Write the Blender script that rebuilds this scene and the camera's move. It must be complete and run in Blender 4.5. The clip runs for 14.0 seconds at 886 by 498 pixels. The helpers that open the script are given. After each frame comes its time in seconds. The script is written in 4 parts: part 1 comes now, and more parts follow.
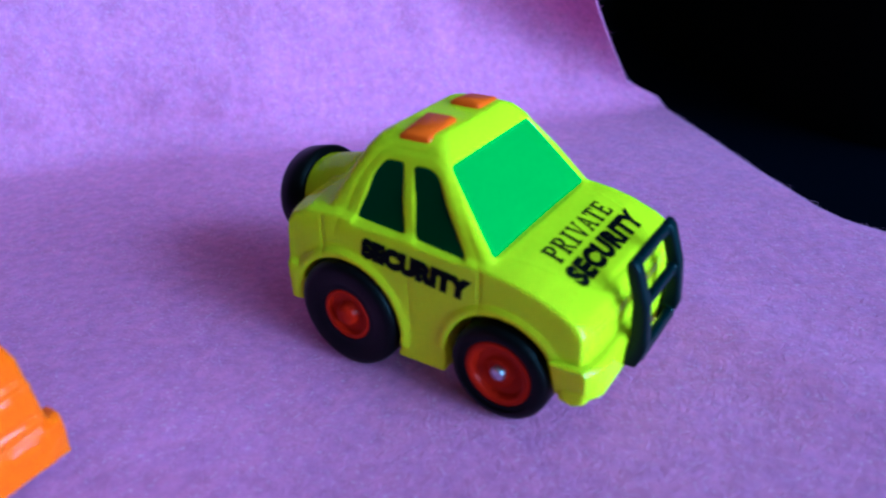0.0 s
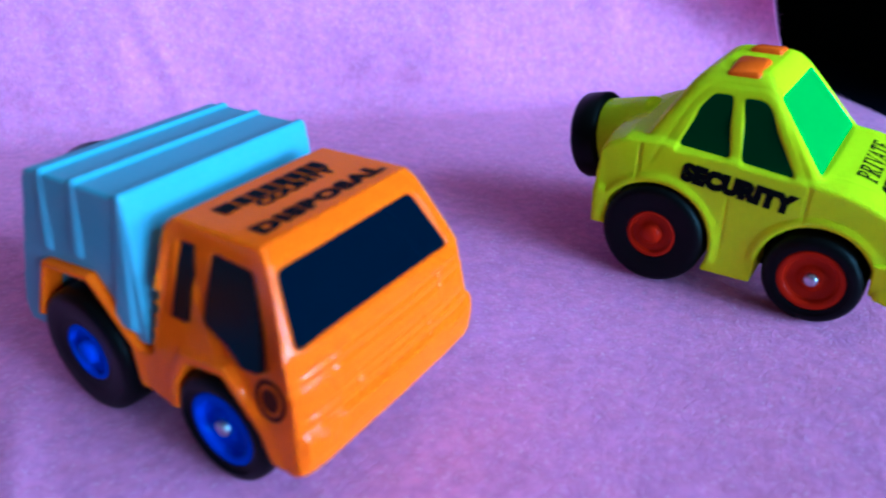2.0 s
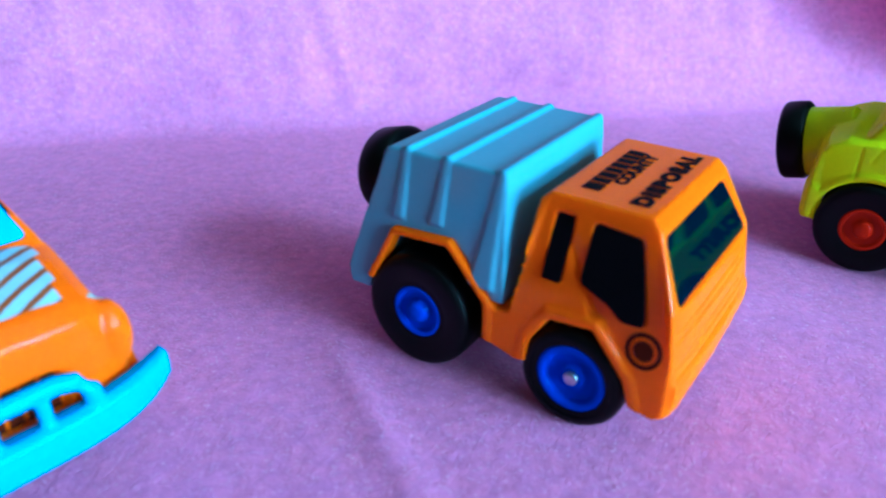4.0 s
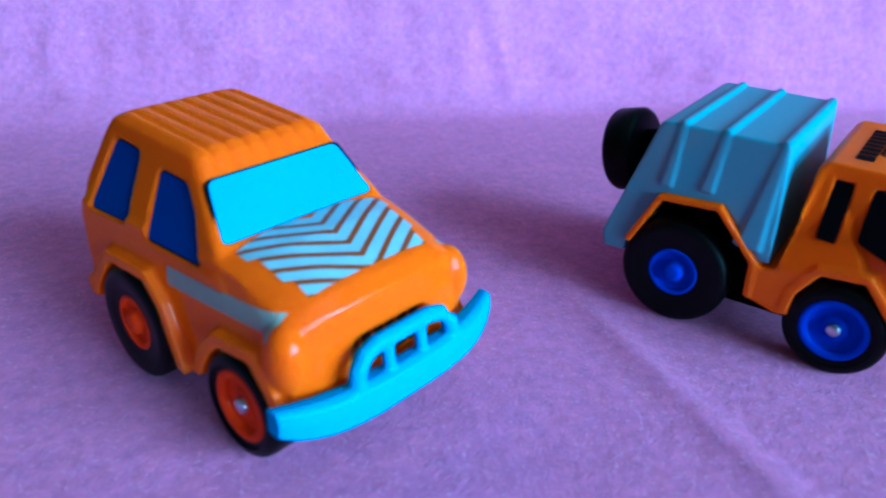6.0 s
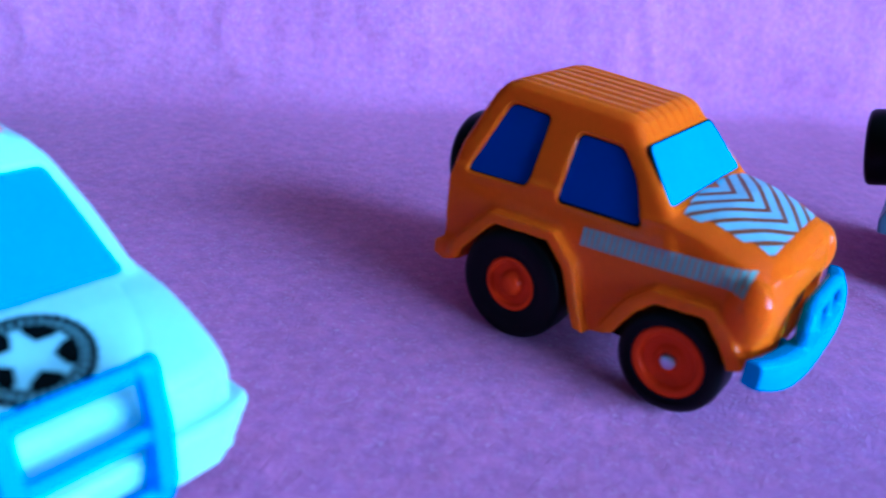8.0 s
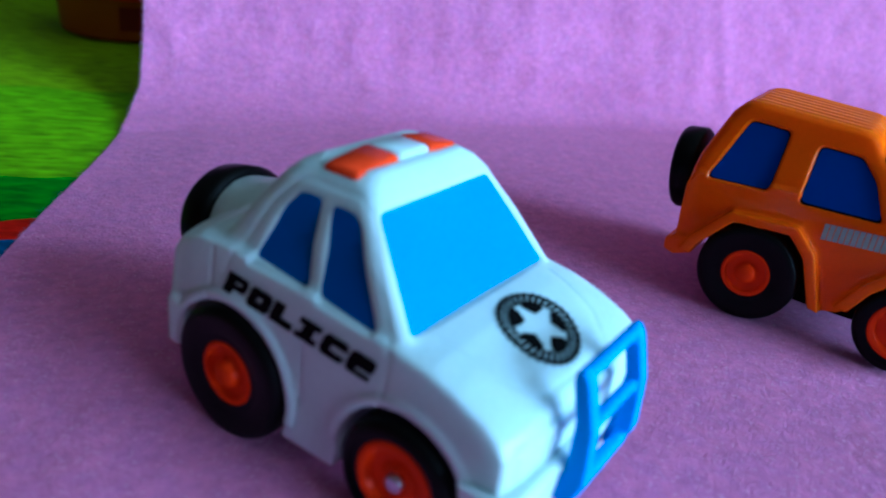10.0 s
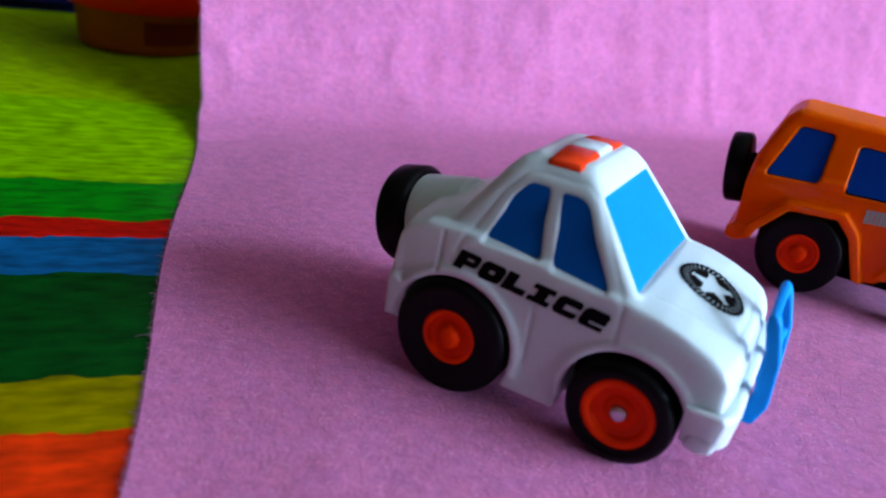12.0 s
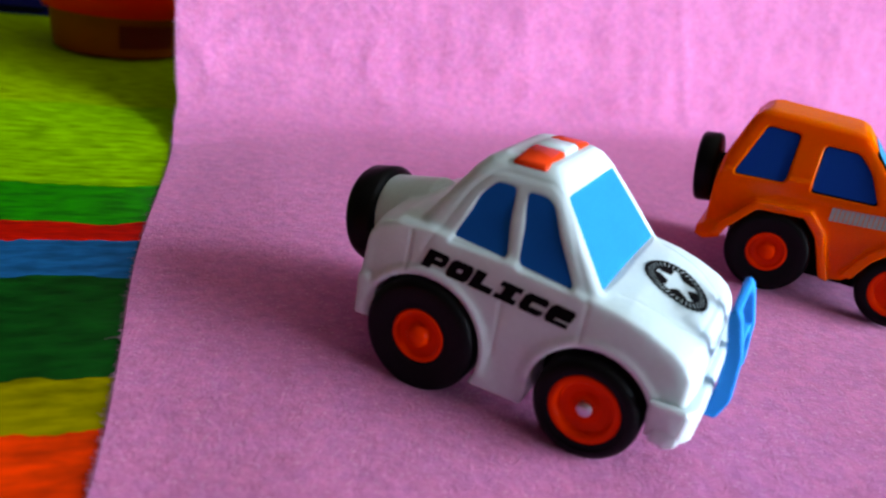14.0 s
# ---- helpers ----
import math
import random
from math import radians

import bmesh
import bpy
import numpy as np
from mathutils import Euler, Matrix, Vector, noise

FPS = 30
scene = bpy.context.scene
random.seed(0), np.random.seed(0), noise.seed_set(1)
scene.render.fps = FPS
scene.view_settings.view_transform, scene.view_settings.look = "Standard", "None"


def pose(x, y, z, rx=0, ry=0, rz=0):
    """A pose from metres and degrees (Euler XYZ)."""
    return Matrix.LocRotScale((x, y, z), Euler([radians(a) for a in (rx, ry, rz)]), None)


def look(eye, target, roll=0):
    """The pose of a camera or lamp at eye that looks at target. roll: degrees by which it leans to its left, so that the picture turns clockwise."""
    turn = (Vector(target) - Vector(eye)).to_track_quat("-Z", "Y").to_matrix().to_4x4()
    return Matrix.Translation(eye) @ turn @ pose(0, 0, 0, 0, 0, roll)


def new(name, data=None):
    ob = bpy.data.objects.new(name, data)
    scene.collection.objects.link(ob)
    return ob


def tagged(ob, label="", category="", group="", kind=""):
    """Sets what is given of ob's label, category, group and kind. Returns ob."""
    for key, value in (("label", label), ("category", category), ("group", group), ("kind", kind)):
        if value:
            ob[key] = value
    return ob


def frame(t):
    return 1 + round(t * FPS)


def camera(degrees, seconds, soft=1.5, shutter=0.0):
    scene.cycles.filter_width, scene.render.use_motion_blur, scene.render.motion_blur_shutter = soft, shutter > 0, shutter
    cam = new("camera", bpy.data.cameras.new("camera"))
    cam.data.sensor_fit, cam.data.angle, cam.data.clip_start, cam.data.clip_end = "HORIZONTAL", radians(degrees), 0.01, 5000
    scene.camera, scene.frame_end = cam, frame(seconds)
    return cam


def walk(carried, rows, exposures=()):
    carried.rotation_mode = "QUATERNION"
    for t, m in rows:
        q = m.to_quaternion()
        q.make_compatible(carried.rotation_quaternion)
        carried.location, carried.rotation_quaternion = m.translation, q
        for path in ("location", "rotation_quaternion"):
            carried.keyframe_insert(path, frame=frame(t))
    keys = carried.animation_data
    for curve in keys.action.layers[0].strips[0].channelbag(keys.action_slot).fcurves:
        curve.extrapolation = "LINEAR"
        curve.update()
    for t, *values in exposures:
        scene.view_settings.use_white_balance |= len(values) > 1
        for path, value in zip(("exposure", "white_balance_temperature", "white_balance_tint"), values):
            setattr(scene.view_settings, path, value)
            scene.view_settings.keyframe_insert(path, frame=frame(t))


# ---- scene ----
cam = camera(59.53, 14.0, soft=2.0, shutter=0.4)
cam.data.dof.use_dof, cam.data.dof.focus_distance, cam.data.dof.aperture_fstop = True, 0.128, 22.0
EXPOSURES = [(0.0, -1.26, 4180, -33), (1.5, -1.05, 4160, -33), (2.5, -0.83, 4390, -46), (3.0, -0.82, 4370, -47), (4.2, -0.68, 4320, -50), (6.3, -1.05, 3960, -50), (7.5, -1.16, 3740, -39), (8.5, -1.14, 4010, -20),
             (9.2, -1.20, 4360, -37), (11.3, -1.23, 6600, 4), (12.0, -1.00, 7200, 0), (12.5, -0.92, 7750, 0), (14.0, -0.77, 8700, 0)]
PATH = [
    (0.0, pose(-0.00447, -0.10317, 0.06634, 61.094, 2.738, -6.855)),
    (0.5, pose(-0.01304, -0.10233, 0.06732, 61.137, 2.344, -6.371)),
    (1.0, pose(-0.01902, -0.10721, 0.06549, 61.420, 2.731, -6.171)),
    (1.5, pose(-0.03400, -0.11110, 0.06173, 61.482, 2.094, -6.603)),
    (2.0, pose(-0.05269, -0.11728, 0.06375, 61.751, 1.364, -6.001)),
    (2.5, pose(-0.06235, -0.11901, 0.06592, 61.940, 0.913, -5.799)),
    (3.0, pose(-0.06864, -0.12019, 0.06697, 62.054, 0.576, -5.695)),
    (3.5, pose(-0.08313, -0.12240, 0.06506, 61.961, -0.243, -5.461)),
    (4.0, pose(-0.09538, -0.12629, 0.06619, 62.359, -0.674, -5.414)),
    (4.2, pose(-0.09984, -0.12725, 0.06394, 63.207, -1.439, -5.001)),
    (6.3, pose(-0.13957, -0.13781, 0.06567, 62.586, -1.306, -3.491)),
    (6.5, pose(-0.14436, -0.13745, 0.06423, 62.550, -2.145, -3.981)),
    (7.0, pose(-0.15914, -0.13704, 0.06246, 62.806, -2.988, -4.670)),
    (7.5, pose(-0.17646, -0.13875, 0.05947, 63.607, -4.144, -5.432)),
    (8.0, pose(-0.19281, -0.13884, 0.05838, 63.916, -5.459, -6.542)),
    (8.5, pose(-0.20758, -0.13980, 0.05952, 63.999, -5.935, -7.111)),
    (9.0, pose(-0.22093, -0.14227, 0.05932, 64.576, -6.735, -7.859)),
    (9.2, pose(-0.22637, -0.14344, 0.05833, 64.732, -6.873, -8.301)),
    (11.3, pose(-0.27049, -0.15506, 0.05886, 66.218, -7.519, -16.140)),
    (11.5, pose(-0.27479, -0.15637, 0.05883, 66.652, -7.767, -16.606)),
    (12.0, pose(-0.28322, -0.15656, 0.05777, 66.837, -8.254, -17.197)),
    (12.5, pose(-0.28287, -0.15613, 0.05791, 66.847, -8.490, -18.031)),
    (13.0, pose(-0.28092, -0.15709, 0.05847, 66.951, -8.204, -18.142)),
    (13.5, pose(-0.27744, -0.15853, 0.05943, 67.149, -7.762, -18.630)),
    (14.0, pose(-0.28163, -0.15825, 0.05803, 67.238, -8.290, -18.490)),
]
walk(cam, PATH, EXPOSURES)

# ---------------------------------------------------------------- light
WIN_DIR = Vector((0.77, -0.64, 0.0)).normalized()      # from the table towards the window wall
WIN_FAR, WIN_Z, WIN_W, WIN_H = 2.00, 0.84, 2.10, 1.40
world = bpy.data.worlds.new("sky")
scene.world = world
world.use_nodes = True
sky = world.node_tree.nodes.new("ShaderNodeTexSky")
sky.sky_type, sky.sun_disc, sky.sun_elevation, sky.sun_rotation = "NISHITA", False, radians(38), radians(200)
world.node_tree.nodes["Background"].inputs["Strength"].default_value = 0.10
world.node_tree.links.new(sky.outputs[0], world.node_tree.nodes["Background"].inputs[0])
# daylight lamps added in the window: wide low fill, small high shadow edge
for title, side, z, wide, high, power in (("window_daylight", 0.0, 0.46, WIN_W, 0.64, 325.0), ("upper_window_daylight", 0.0, 1.26, 0.80, 0.46, 125.0)):
    lamp = bpy.data.lights.new(title, "AREA")
    lamp.shape, lamp.size, lamp.size_y, lamp.energy, lamp.color = "RECTANGLE", wide, high, power, (0.62, 0.82, 1.33)
    win_at = WIN_DIR * (WIN_FAR + 0.09) + Vector((-WIN_DIR.y, WIN_DIR.x, 0)) * side + Vector((0, 0, z))
    new(title, lamp).matrix_world = look(win_at, win_at - WIN_DIR)


# ---------------------------------------------------------------- materials
def lin(r, g, b):
    return tuple(((c / 255 + 0.055) / 1.055) ** 2.4 if c > 10 else c / 255 / 12.92 for c in (r, g, b)) + (1.0,)


def node_mat(name, rgb, rough=0.5, metal=0.0, coat=0.0, vary=0.1, big=60.0, fine=900.0, bump=0.05, bump_far=0.0002, sss=0.0, sheen=0.0, spec=0.35):
    """A surface with colour drift at two scales, uneven gloss and a fine relief."""
    m = bpy.data.materials.new(name)
    m.use_nodes = True
    nt = m.node_tree
    bs = nt.nodes["Principled BSDF"]
    co = nt.nodes.new("ShaderNodeTexCoord")
    n1, n2 = nt.nodes.new("ShaderNodeTexNoise"), nt.nodes.new("ShaderNodeTexNoise")
    n1.inputs["Scale"].default_value, n2.inputs["Scale"].default_value = big, fine
    n1.inputs["Detail"].default_value, n2.inputs["Detail"].default_value = 3.0, 4.0
    add = nt.nodes.new("ShaderNodeMath")
    add.operation = "ADD"
    mapr = nt.nodes.new("ShaderNodeMapRange")
    mapr.inputs["From Min"].default_value, mapr.inputs["From Max"].default_value = 0.6, 1.4
    mapr.inputs["To Min"].default_value, mapr.inputs["To Max"].default_value = 1.0 - vary, 1.0 + vary
    mix = nt.nodes.new("ShaderNodeMix")
    mix.data_type, mix.blend_type = "RGBA", "MULTIPLY"
    mix.inputs["Factor"].default_value = 1.0
    mix.inputs[6].default_value = lin(*rgb)
    bmp = nt.nodes.new("ShaderNodeBump")
    bmp.inputs["Strength"].default_value, bmp.inputs["Distance"].default_value = bump, bump_far
    rr = nt.nodes.new("ShaderNodeMapRange")
    rr.inputs["To Min"].default_value, rr.inputs["To Max"].default_value = max(rough - 0.08, 0.02), min(rough + 0.10, 1.0)
    L = nt.links.new
    for n in (n1, n2):
        L(co.outputs["Object"], n.inputs["Vector"])
    L(n1.outputs["Fac"], add.inputs[0]), L(n2.outputs["Fac"], add.inputs[1])
    L(add.outputs[0], mapr.inputs["Value"]), L(mapr.outputs[0], mix.inputs[7])
    L(mix.outputs[2], bs.inputs["Base Color"])
    L(n1.outputs["Fac"], rr.inputs["Value"]), L(rr.outputs[0], bs.inputs["Roughness"])
    L(n2.outputs["Fac"], bmp.inputs["Height"]), L(bmp.outputs[0], bs.inputs["Normal"])
    bs.inputs["Metallic"].default_value = metal
    bs.inputs["Specular IOR Level"].default_value = spec
    bs.inputs["Coat Weight"].default_value, bs.inputs["Coat Roughness"].default_value = coat, 0.06
    bs.inputs["Subsurface Weight"].default_value = sss
    bs.inputs["Subsurface Radius"].default_value = (0.002, 0.0015, 0.001)
    bs.inputs["Sheen Weight"].default_value = sheen
    return m


def plastic(name, rgb, rough=0.1, gloss=0.011, reflect_tint=(1, 1, 1)):
    """Moulded plastic: saturated body colour under a thin, even gloss."""
    m = node_mat(name, rgb, 0.5, vary=0.05, big=90.0, fine=1500.0, bump=0.04, bump_far=0.0001, spec=0.0)
    nt = m.node_tree
    bs = nt.nodes["Principled BSDF"]
    shine = nt.nodes.new("ShaderNodeBsdfGlossy")
    shine.inputs["Roughness"].default_value = rough
    shine.inputs["Color"].default_value = reflect_tint + (1.0,)
    both = nt.nodes.new("ShaderNodeMixShader")
    edge, scale = nt.nodes.new("ShaderNodeFresnel"), nt.nodes.new("ShaderNodeMath")
    edge.inputs["IOR"].default_value = 1.45
    scale.operation, scale.inputs[1].default_value = "MULTIPLY", gloss / 0.034
    nt.links.new(edge.outputs[0], scale.inputs[0]), nt.links.new(scale.outputs[0], both.inputs[0])
    nt.links.new(bs.inputs["Normal"].links[0].from_socket, shine.inputs["Normal"])
    nt.links.new(bs.outputs[0], both.inputs[1]), nt.links.new(shine.outputs[0], both.inputs[2])
    nt.links.new(both.outputs[0], nt.nodes["Material Output"].inputs["Surface"])
    return m


M_LIME = plastic("lime_yellow_plastic", (214, 208, 0))
M_WHITE = plastic("white_plastic", (196, 212, 209), 0.14, 0.012)
soft_white = M_WHITE.node_tree.nodes["Principled BSDF"]
soft_white.inputs["Subsurface Weight"].default_value, soft_white.inputs["Subsurface Scale"].default_value = 0.6, 1.0
soft_white.inputs["Subsurface Radius"].default_value = (0.004, 0.004, 0.004)
M_ORANGE = plastic("orange_plastic", (236, 86, 0))
M_JEEP = plastic("amber_orange_plastic", (240, 86, 0))
for soft, far in ((M_ORANGE, 0.0025), (M_JEEP, 0.004), (M_LIME, 0.0025)):
    glow = soft.node_tree.nodes["Principled BSDF"]
    glow.inputs["Subsurface Weight"].default_value, glow.inputs["Subsurface Scale"].default_value = 0.5, 1.0
    glow.inputs["Subsurface Radius"].default_value = (far, far, far)
M_GREY = plastic("pale_blue_grey_plastic", (112, 144, 160))
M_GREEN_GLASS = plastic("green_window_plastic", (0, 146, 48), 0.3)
# windscreen green again, darkened for the shade on the side windows
M_GREEN_SHADED = plastic("shaded_green_window_plastic", (3, 47, 18), 0.3)
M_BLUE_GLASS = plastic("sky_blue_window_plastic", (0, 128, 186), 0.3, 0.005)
# off-road car's side glass: the windscreen's blue with the flank's shade painted in
M_BLUE_SHADED = plastic("shaded_blue_window_plastic", (0, 58, 138), 0.3, 0.005)
# police side glass: the sky blue with a lighter shade put into it
M_POLICE_SHADED = plastic("half_shaded_blue_window_plastic", (0, 84, 158), 0.3, 0.005)
# blue gloss colour paints the reflected blue curtain into the truck's windscreen
M_BLACK_GLASS = plastic("smoked_window_plastic", (1, 12, 24), 0.04, 0.038, (0.3, 0.62, 1.0))
M_BLACK_SIDE = plastic("black_window_plastic", (6, 5, 9), 0.25)
M_TYRE = node_mat("black_rubber", (3, 3, 4), 0.42, spec=0.12, vary=0.15, big=150, fine=1800, bump=0.1)
M_RIM = plastic("orange_red_rim_plastic", (232, 48, 3), 0.3, 0.006)
# the same rim red, darkened for the shade on the security car's wheels
M_RIM_SHADED = plastic("shaded_red_rim_plastic", (170, 18, 4), 0.3, 0.006)
M_RIM_BLUE = plastic("blue_rim_plastic", (18, 60, 186), 0.3, 0.006)
M_STEEL = node_mat("axle_steel", (190, 188, 195), 0.3, metal=1.0)
M_CHASSIS = node_mat("black_chassis_plastic", (4, 4, 5), 0.7, spec=0.02)
M_BAR_BLACK = plastic("black_bull_bar_plastic", (8, 20, 22), 0.3)
M_BAR_BLUE = plastic("bright_blue_plastic", (0, 142, 226), 0.25, 0.006)
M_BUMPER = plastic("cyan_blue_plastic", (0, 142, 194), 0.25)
M_LIGHT_RED = plastic("orange_red_lamp_plastic", (236, 62, 24), 0.25)
M_LIGHT_ORANGE = plastic("orange_lamp_plastic", (232, 84, 4), 0.25)
M_INK = node_mat("black_ink", (6, 7, 7), 0.6, spec=0.04)
M_INK_BROWN = node_mat("brown_ink", (70, 18, 6), 0.6, spec=0.05)
M_STRIPE = node_mat("grey_reflective_film", (158, 162, 148), 0.4, vary=0.12, big=300)
M_GOLD = node_mat("brown_gold_print", (128, 54, 4), 0.45, vary=0.08, big=300)
M_STICKER = node_mat("white_sticker_film", (167, 175, 180), 0.4, vary=0.08, big=300)


def felt_material():
    m = node_mat("pink_felt", (202, 114, 158), 0.95, vary=0.10, big=110.0, fine=380.0, bump=0.32, bump_far=0.0006, sheen=0.16, spec=0.1)
    nt = m.node_tree
    bs = nt.nodes["Principled BSDF"]
    bs.inputs["Sheen Tint"].default_value, bs.inputs["Sheen Roughness"].default_value = (0.85, 0.62, 0.82, 1), 0.4
    co = nt.nodes.new("ShaderNodeTexCoord")
    fib = nt.nodes.new("ShaderNodeTexNoise")
    fib.inputs["Scale"].default_value, fib.inputs["Detail"].default_value, fib.inputs["Distortion"].default_value = 2000.0, 3.0, 0.3
    spots = nt.nodes.new("ShaderNodeTexNoise")
    spots.inputs["Scale"].default_value, spots.inputs["Detail"].default_value = 620.0, 5.0
    ramp = nt.nodes.new("ShaderNodeMapRange")
    ramp.inputs["From Min"].default_value, ramp.inputs["From Max"].default_value = 0.32, 0.68
    ramp.inputs["To Min"].default_value, ramp.inputs["To Max"].default_value = 0.89, 1.11
    mix = nt.nodes.new("ShaderNodeMix")
    mix.data_type, mix.blend_type = "RGBA", "MULTIPLY"
    mix.inputs["Factor"].default_value = 1.0
    b2 = nt.nodes.new("ShaderNodeBump")
    b2.inputs["Strength"].default_value, b2.inputs["Distance"].default_value = 0.45, 0.0004
    L = nt.links.new
    L(co.outputs["Object"], fib.inputs["Vector"]), L(co.outputs["Object"], spots.inputs["Vector"])
    old = bs.inputs["Base Color"].links[0].from_socket
    oldn = bs.inputs["Normal"].links[0].from_socket
    L(spots.outputs["Fac"], ramp.inputs["Value"])
    tint = nt.nodes.new("ShaderNodeTexNoise")
    tint.inputs["Scale"].default_value, tint.inputs["Detail"].default_value, tint.inputs["Roughness"].default_value = 300.0, 6.0, 0.65
    pick = nt.nodes.new("ShaderNodeValToRGB")
    pick.color_ramp.elements[0].position, pick.color_ramp.elements[0].color = 0.36, (0.93, 0.97, 1.08, 1)
    pick.color_ramp.elements[1].position, pick.color_ramp.elements[1].color = 0.62, (1.07, 1.0, 0.95, 1)
    blend = nt.nodes.new("ShaderNodeMix")
    blend.data_type, blend.blend_type = "RGBA", "MULTIPLY"
    blend.inputs["Factor"].default_value = 0.5
    L(co.outputs["Object"], tint.inputs["Vector"]), L(tint.outputs["Fac"], pick.inputs[0])
    L(old, blend.inputs[6]), L(pick.outputs[0], blend.inputs[7])
    L(blend.outputs[2], mix.inputs[6]), L(ramp.outputs[0], mix.inputs[7])
    # pale fibre ends
    ends = nt.nodes.new("ShaderNodeTexNoise")
    ends.inputs["Scale"].default_value, ends.inputs["Detail"].default_value = 1700.0, 1.0
    tip = nt.nodes.new("ShaderNodeMapRange")
    tip.inputs["From Min"].default_value, tip.inputs["From Max"].default_value = 0.60, 0.78
    tip.inputs["To Min"].default_value, tip.inputs["To Max"].default_value = 0.0, 0.45
    pale = nt.nodes.new("ShaderNodeMix")
    pale.data_type = "RGBA"
    pale.inputs[7].default_value = lin(232, 176, 200)
    L(co.outputs["Object"], ends.inputs["Vector"]), L(ends.outputs["Fac"], tip.inputs["Value"])
    L(tip.outputs[0], pale.inputs["Factor"]), L(mix.outputs[2], pale.inputs[6]), L(pale.outputs[2], bs.inputs["Base Color"])
    L(fib.outputs["Fac"], b2.inputs["Height"]), L(oldn, b2.inputs["Normal"]), L(b2.outputs[0], bs.inputs["Normal"])
    return m


def mat_material():
    """Hand-coloured bands that run across the mat, with streaks along them."""
    m = bpy.data.materials.new("rainbow_banded_oilcloth")
    m.use_nodes = True
    nt = m.node_tree
    bs = nt.nodes["Principled BSDF"]
    L = nt.links.new
    co = nt.nodes.new("ShaderNodeTexCoord")
    sep = nt.nodes.new("ShaderNodeSeparateXYZ")
    wob = nt.nodes.new("ShaderNodeTexNoise")
    wob.inputs["Scale"].default_value, wob.inputs["Detail"].default_value = 70.0, 3.0
    k = nt.nodes.new("ShaderNodeMath")
    k.operation = "MULTIPLY_ADD"
    k.inputs[1].default_value = 0.009
    L(co.outputs["Object"], sep.inputs[0]), L(co.outputs["Object"], wob.inputs["Vector"])
    L(wob.outputs["Fac"], k.inputs[0]), L(sep.outputs["Y"], k.inputs[2])
    span = nt.nodes.new("ShaderNodeMapRange")
    span.inputs["From Min"].default_value, span.inputs["From Max"].default_value = -0.197, 0.203
    L(k.outputs[0], span.inputs["Value"])
    ramp = nt.nodes.new("ShaderNodeValToRGB")
    ramp.color_ramp.interpolation = "CONSTANT"
    bands = [(-0.200, (210, 140, 20)), (-0.130, (226, 52, 8)), (-0.0763, (140, 128, 0)), (-0.0626, (0, 68, 14)), (-0.0358, (0, 92, 142)),
             (-0.0200, (200, 18, 4)), (-0.0112, (0, 136, 10)), (0.008, (132, 190, 0)), (0.075, (150, 186, 4))]
    els = ramp.color_ramp.elements
    els[0].position, els[0].color = 0.0, lin(*bands[0][1])
    els[1].position, els[1].color = (bands[1][0] + 0.2) / 0.4, lin(*bands[1][1])
    for y, c in bands[2:]:
        e = els.new((y + 0.2) / 0.4)
        e.color = lin(*c)
    L(span.outputs[0], ramp.inputs[0])
    mp = nt.nodes.new("ShaderNodeMapping")
    mp.inputs["Scale"].default_value = (150.0, 420.0, 1.0)
    st = nt.nodes.new("ShaderNodeTexNoise")
    st.inputs["Scale"].default_value, st.inputs["Detail"].default_value = 1.0, 5.0
    mr = nt.nodes.new("ShaderNodeMapRange")
    mr.inputs["From Min"].default_value, mr.inputs["From Max"].default_value = 0.3, 0.7
    mr.inputs["To Min"].default_value, mr.inputs["To Max"].default_value = 0.5, 1.3
    mix = nt.nodes.new("ShaderNodeMix")
    mix.data_type, mix.blend_type = "RGBA", "MULTIPLY"
    mix.inputs["Factor"].default_value = 1.0
    bmp = nt.nodes.new("ShaderNodeBump")
    bmp.inputs["Strength"].default_value, bmp.inputs["Distance"].default_value = 0.3, 0.0004
    L(co.outputs["Object"], mp.inputs[0]), L(mp.outputs[0], st.inputs["Vector"]), L(st.outputs["Fac"], mr.inputs["Value"])
    L(ramp.outputs[0], mix.inputs[6]), L(mr.outputs[0], mix.inputs[7]), L(mix.outputs[2], bs.inputs["Base Color"])
    L(st.outputs["Fac"], bmp.inputs["Height"]), L(bmp.outputs[0], bs.inputs["Normal"])
    bs.inputs["Roughness"].default_value, bs.inputs["Specular IOR Level"].default_value = 0.55, 0.06
    return m


M_FELT = felt_material()
M_MAT = mat_material()
M_FUZZ = node_mat("pale_pink_fibre", (216, 150, 186), 0.9, vary=0.15, big=300.0, fine=900.0, spec=0.1)
# wall and ceiling tones of the unseen room, picked for their bounce light
M_WALL = node_mat("unseen_wall_tone", (80, 56, 45), 0.85, vary=0.04, big=2.0, fine=60.0, bump=0.1, bump_far=0.002)
M_CEIL = node_mat("unseen_ceiling_tone", (174, 158, 140), 0.9, vary=0.03, big=2.0, fine=60.0)
M_FLOOR = node_mat("brown_floor_laminate", (92, 64, 44), 0.5, vary=0.15, big=3.0, fine=40.0)
M_TABLE = node_mat("navy_table_top", (1, 2, 9), 0.7, spec=0.02, vary=0.15, big=20.0, fine=300.0)
M_BLACKBAG = node_mat("black_fabric", (2, 2, 3), 0.95, spec=0.05, vary=0.2, big=40.0, fine=700.0, bump=0.3)
M_FRAME = node_mat("white_window_paint", (225, 225, 220), 0.5, vary=0.03)
M_TUB = plastic("amber_tub_plastic", (170, 76, 20), 0.3)
M_LID = plastic("red_lid_plastic", (255, 36, 6), 0.3)
M_TUBLABEL = node_mat("dark_red_label", (120, 14, 8), 0.6)
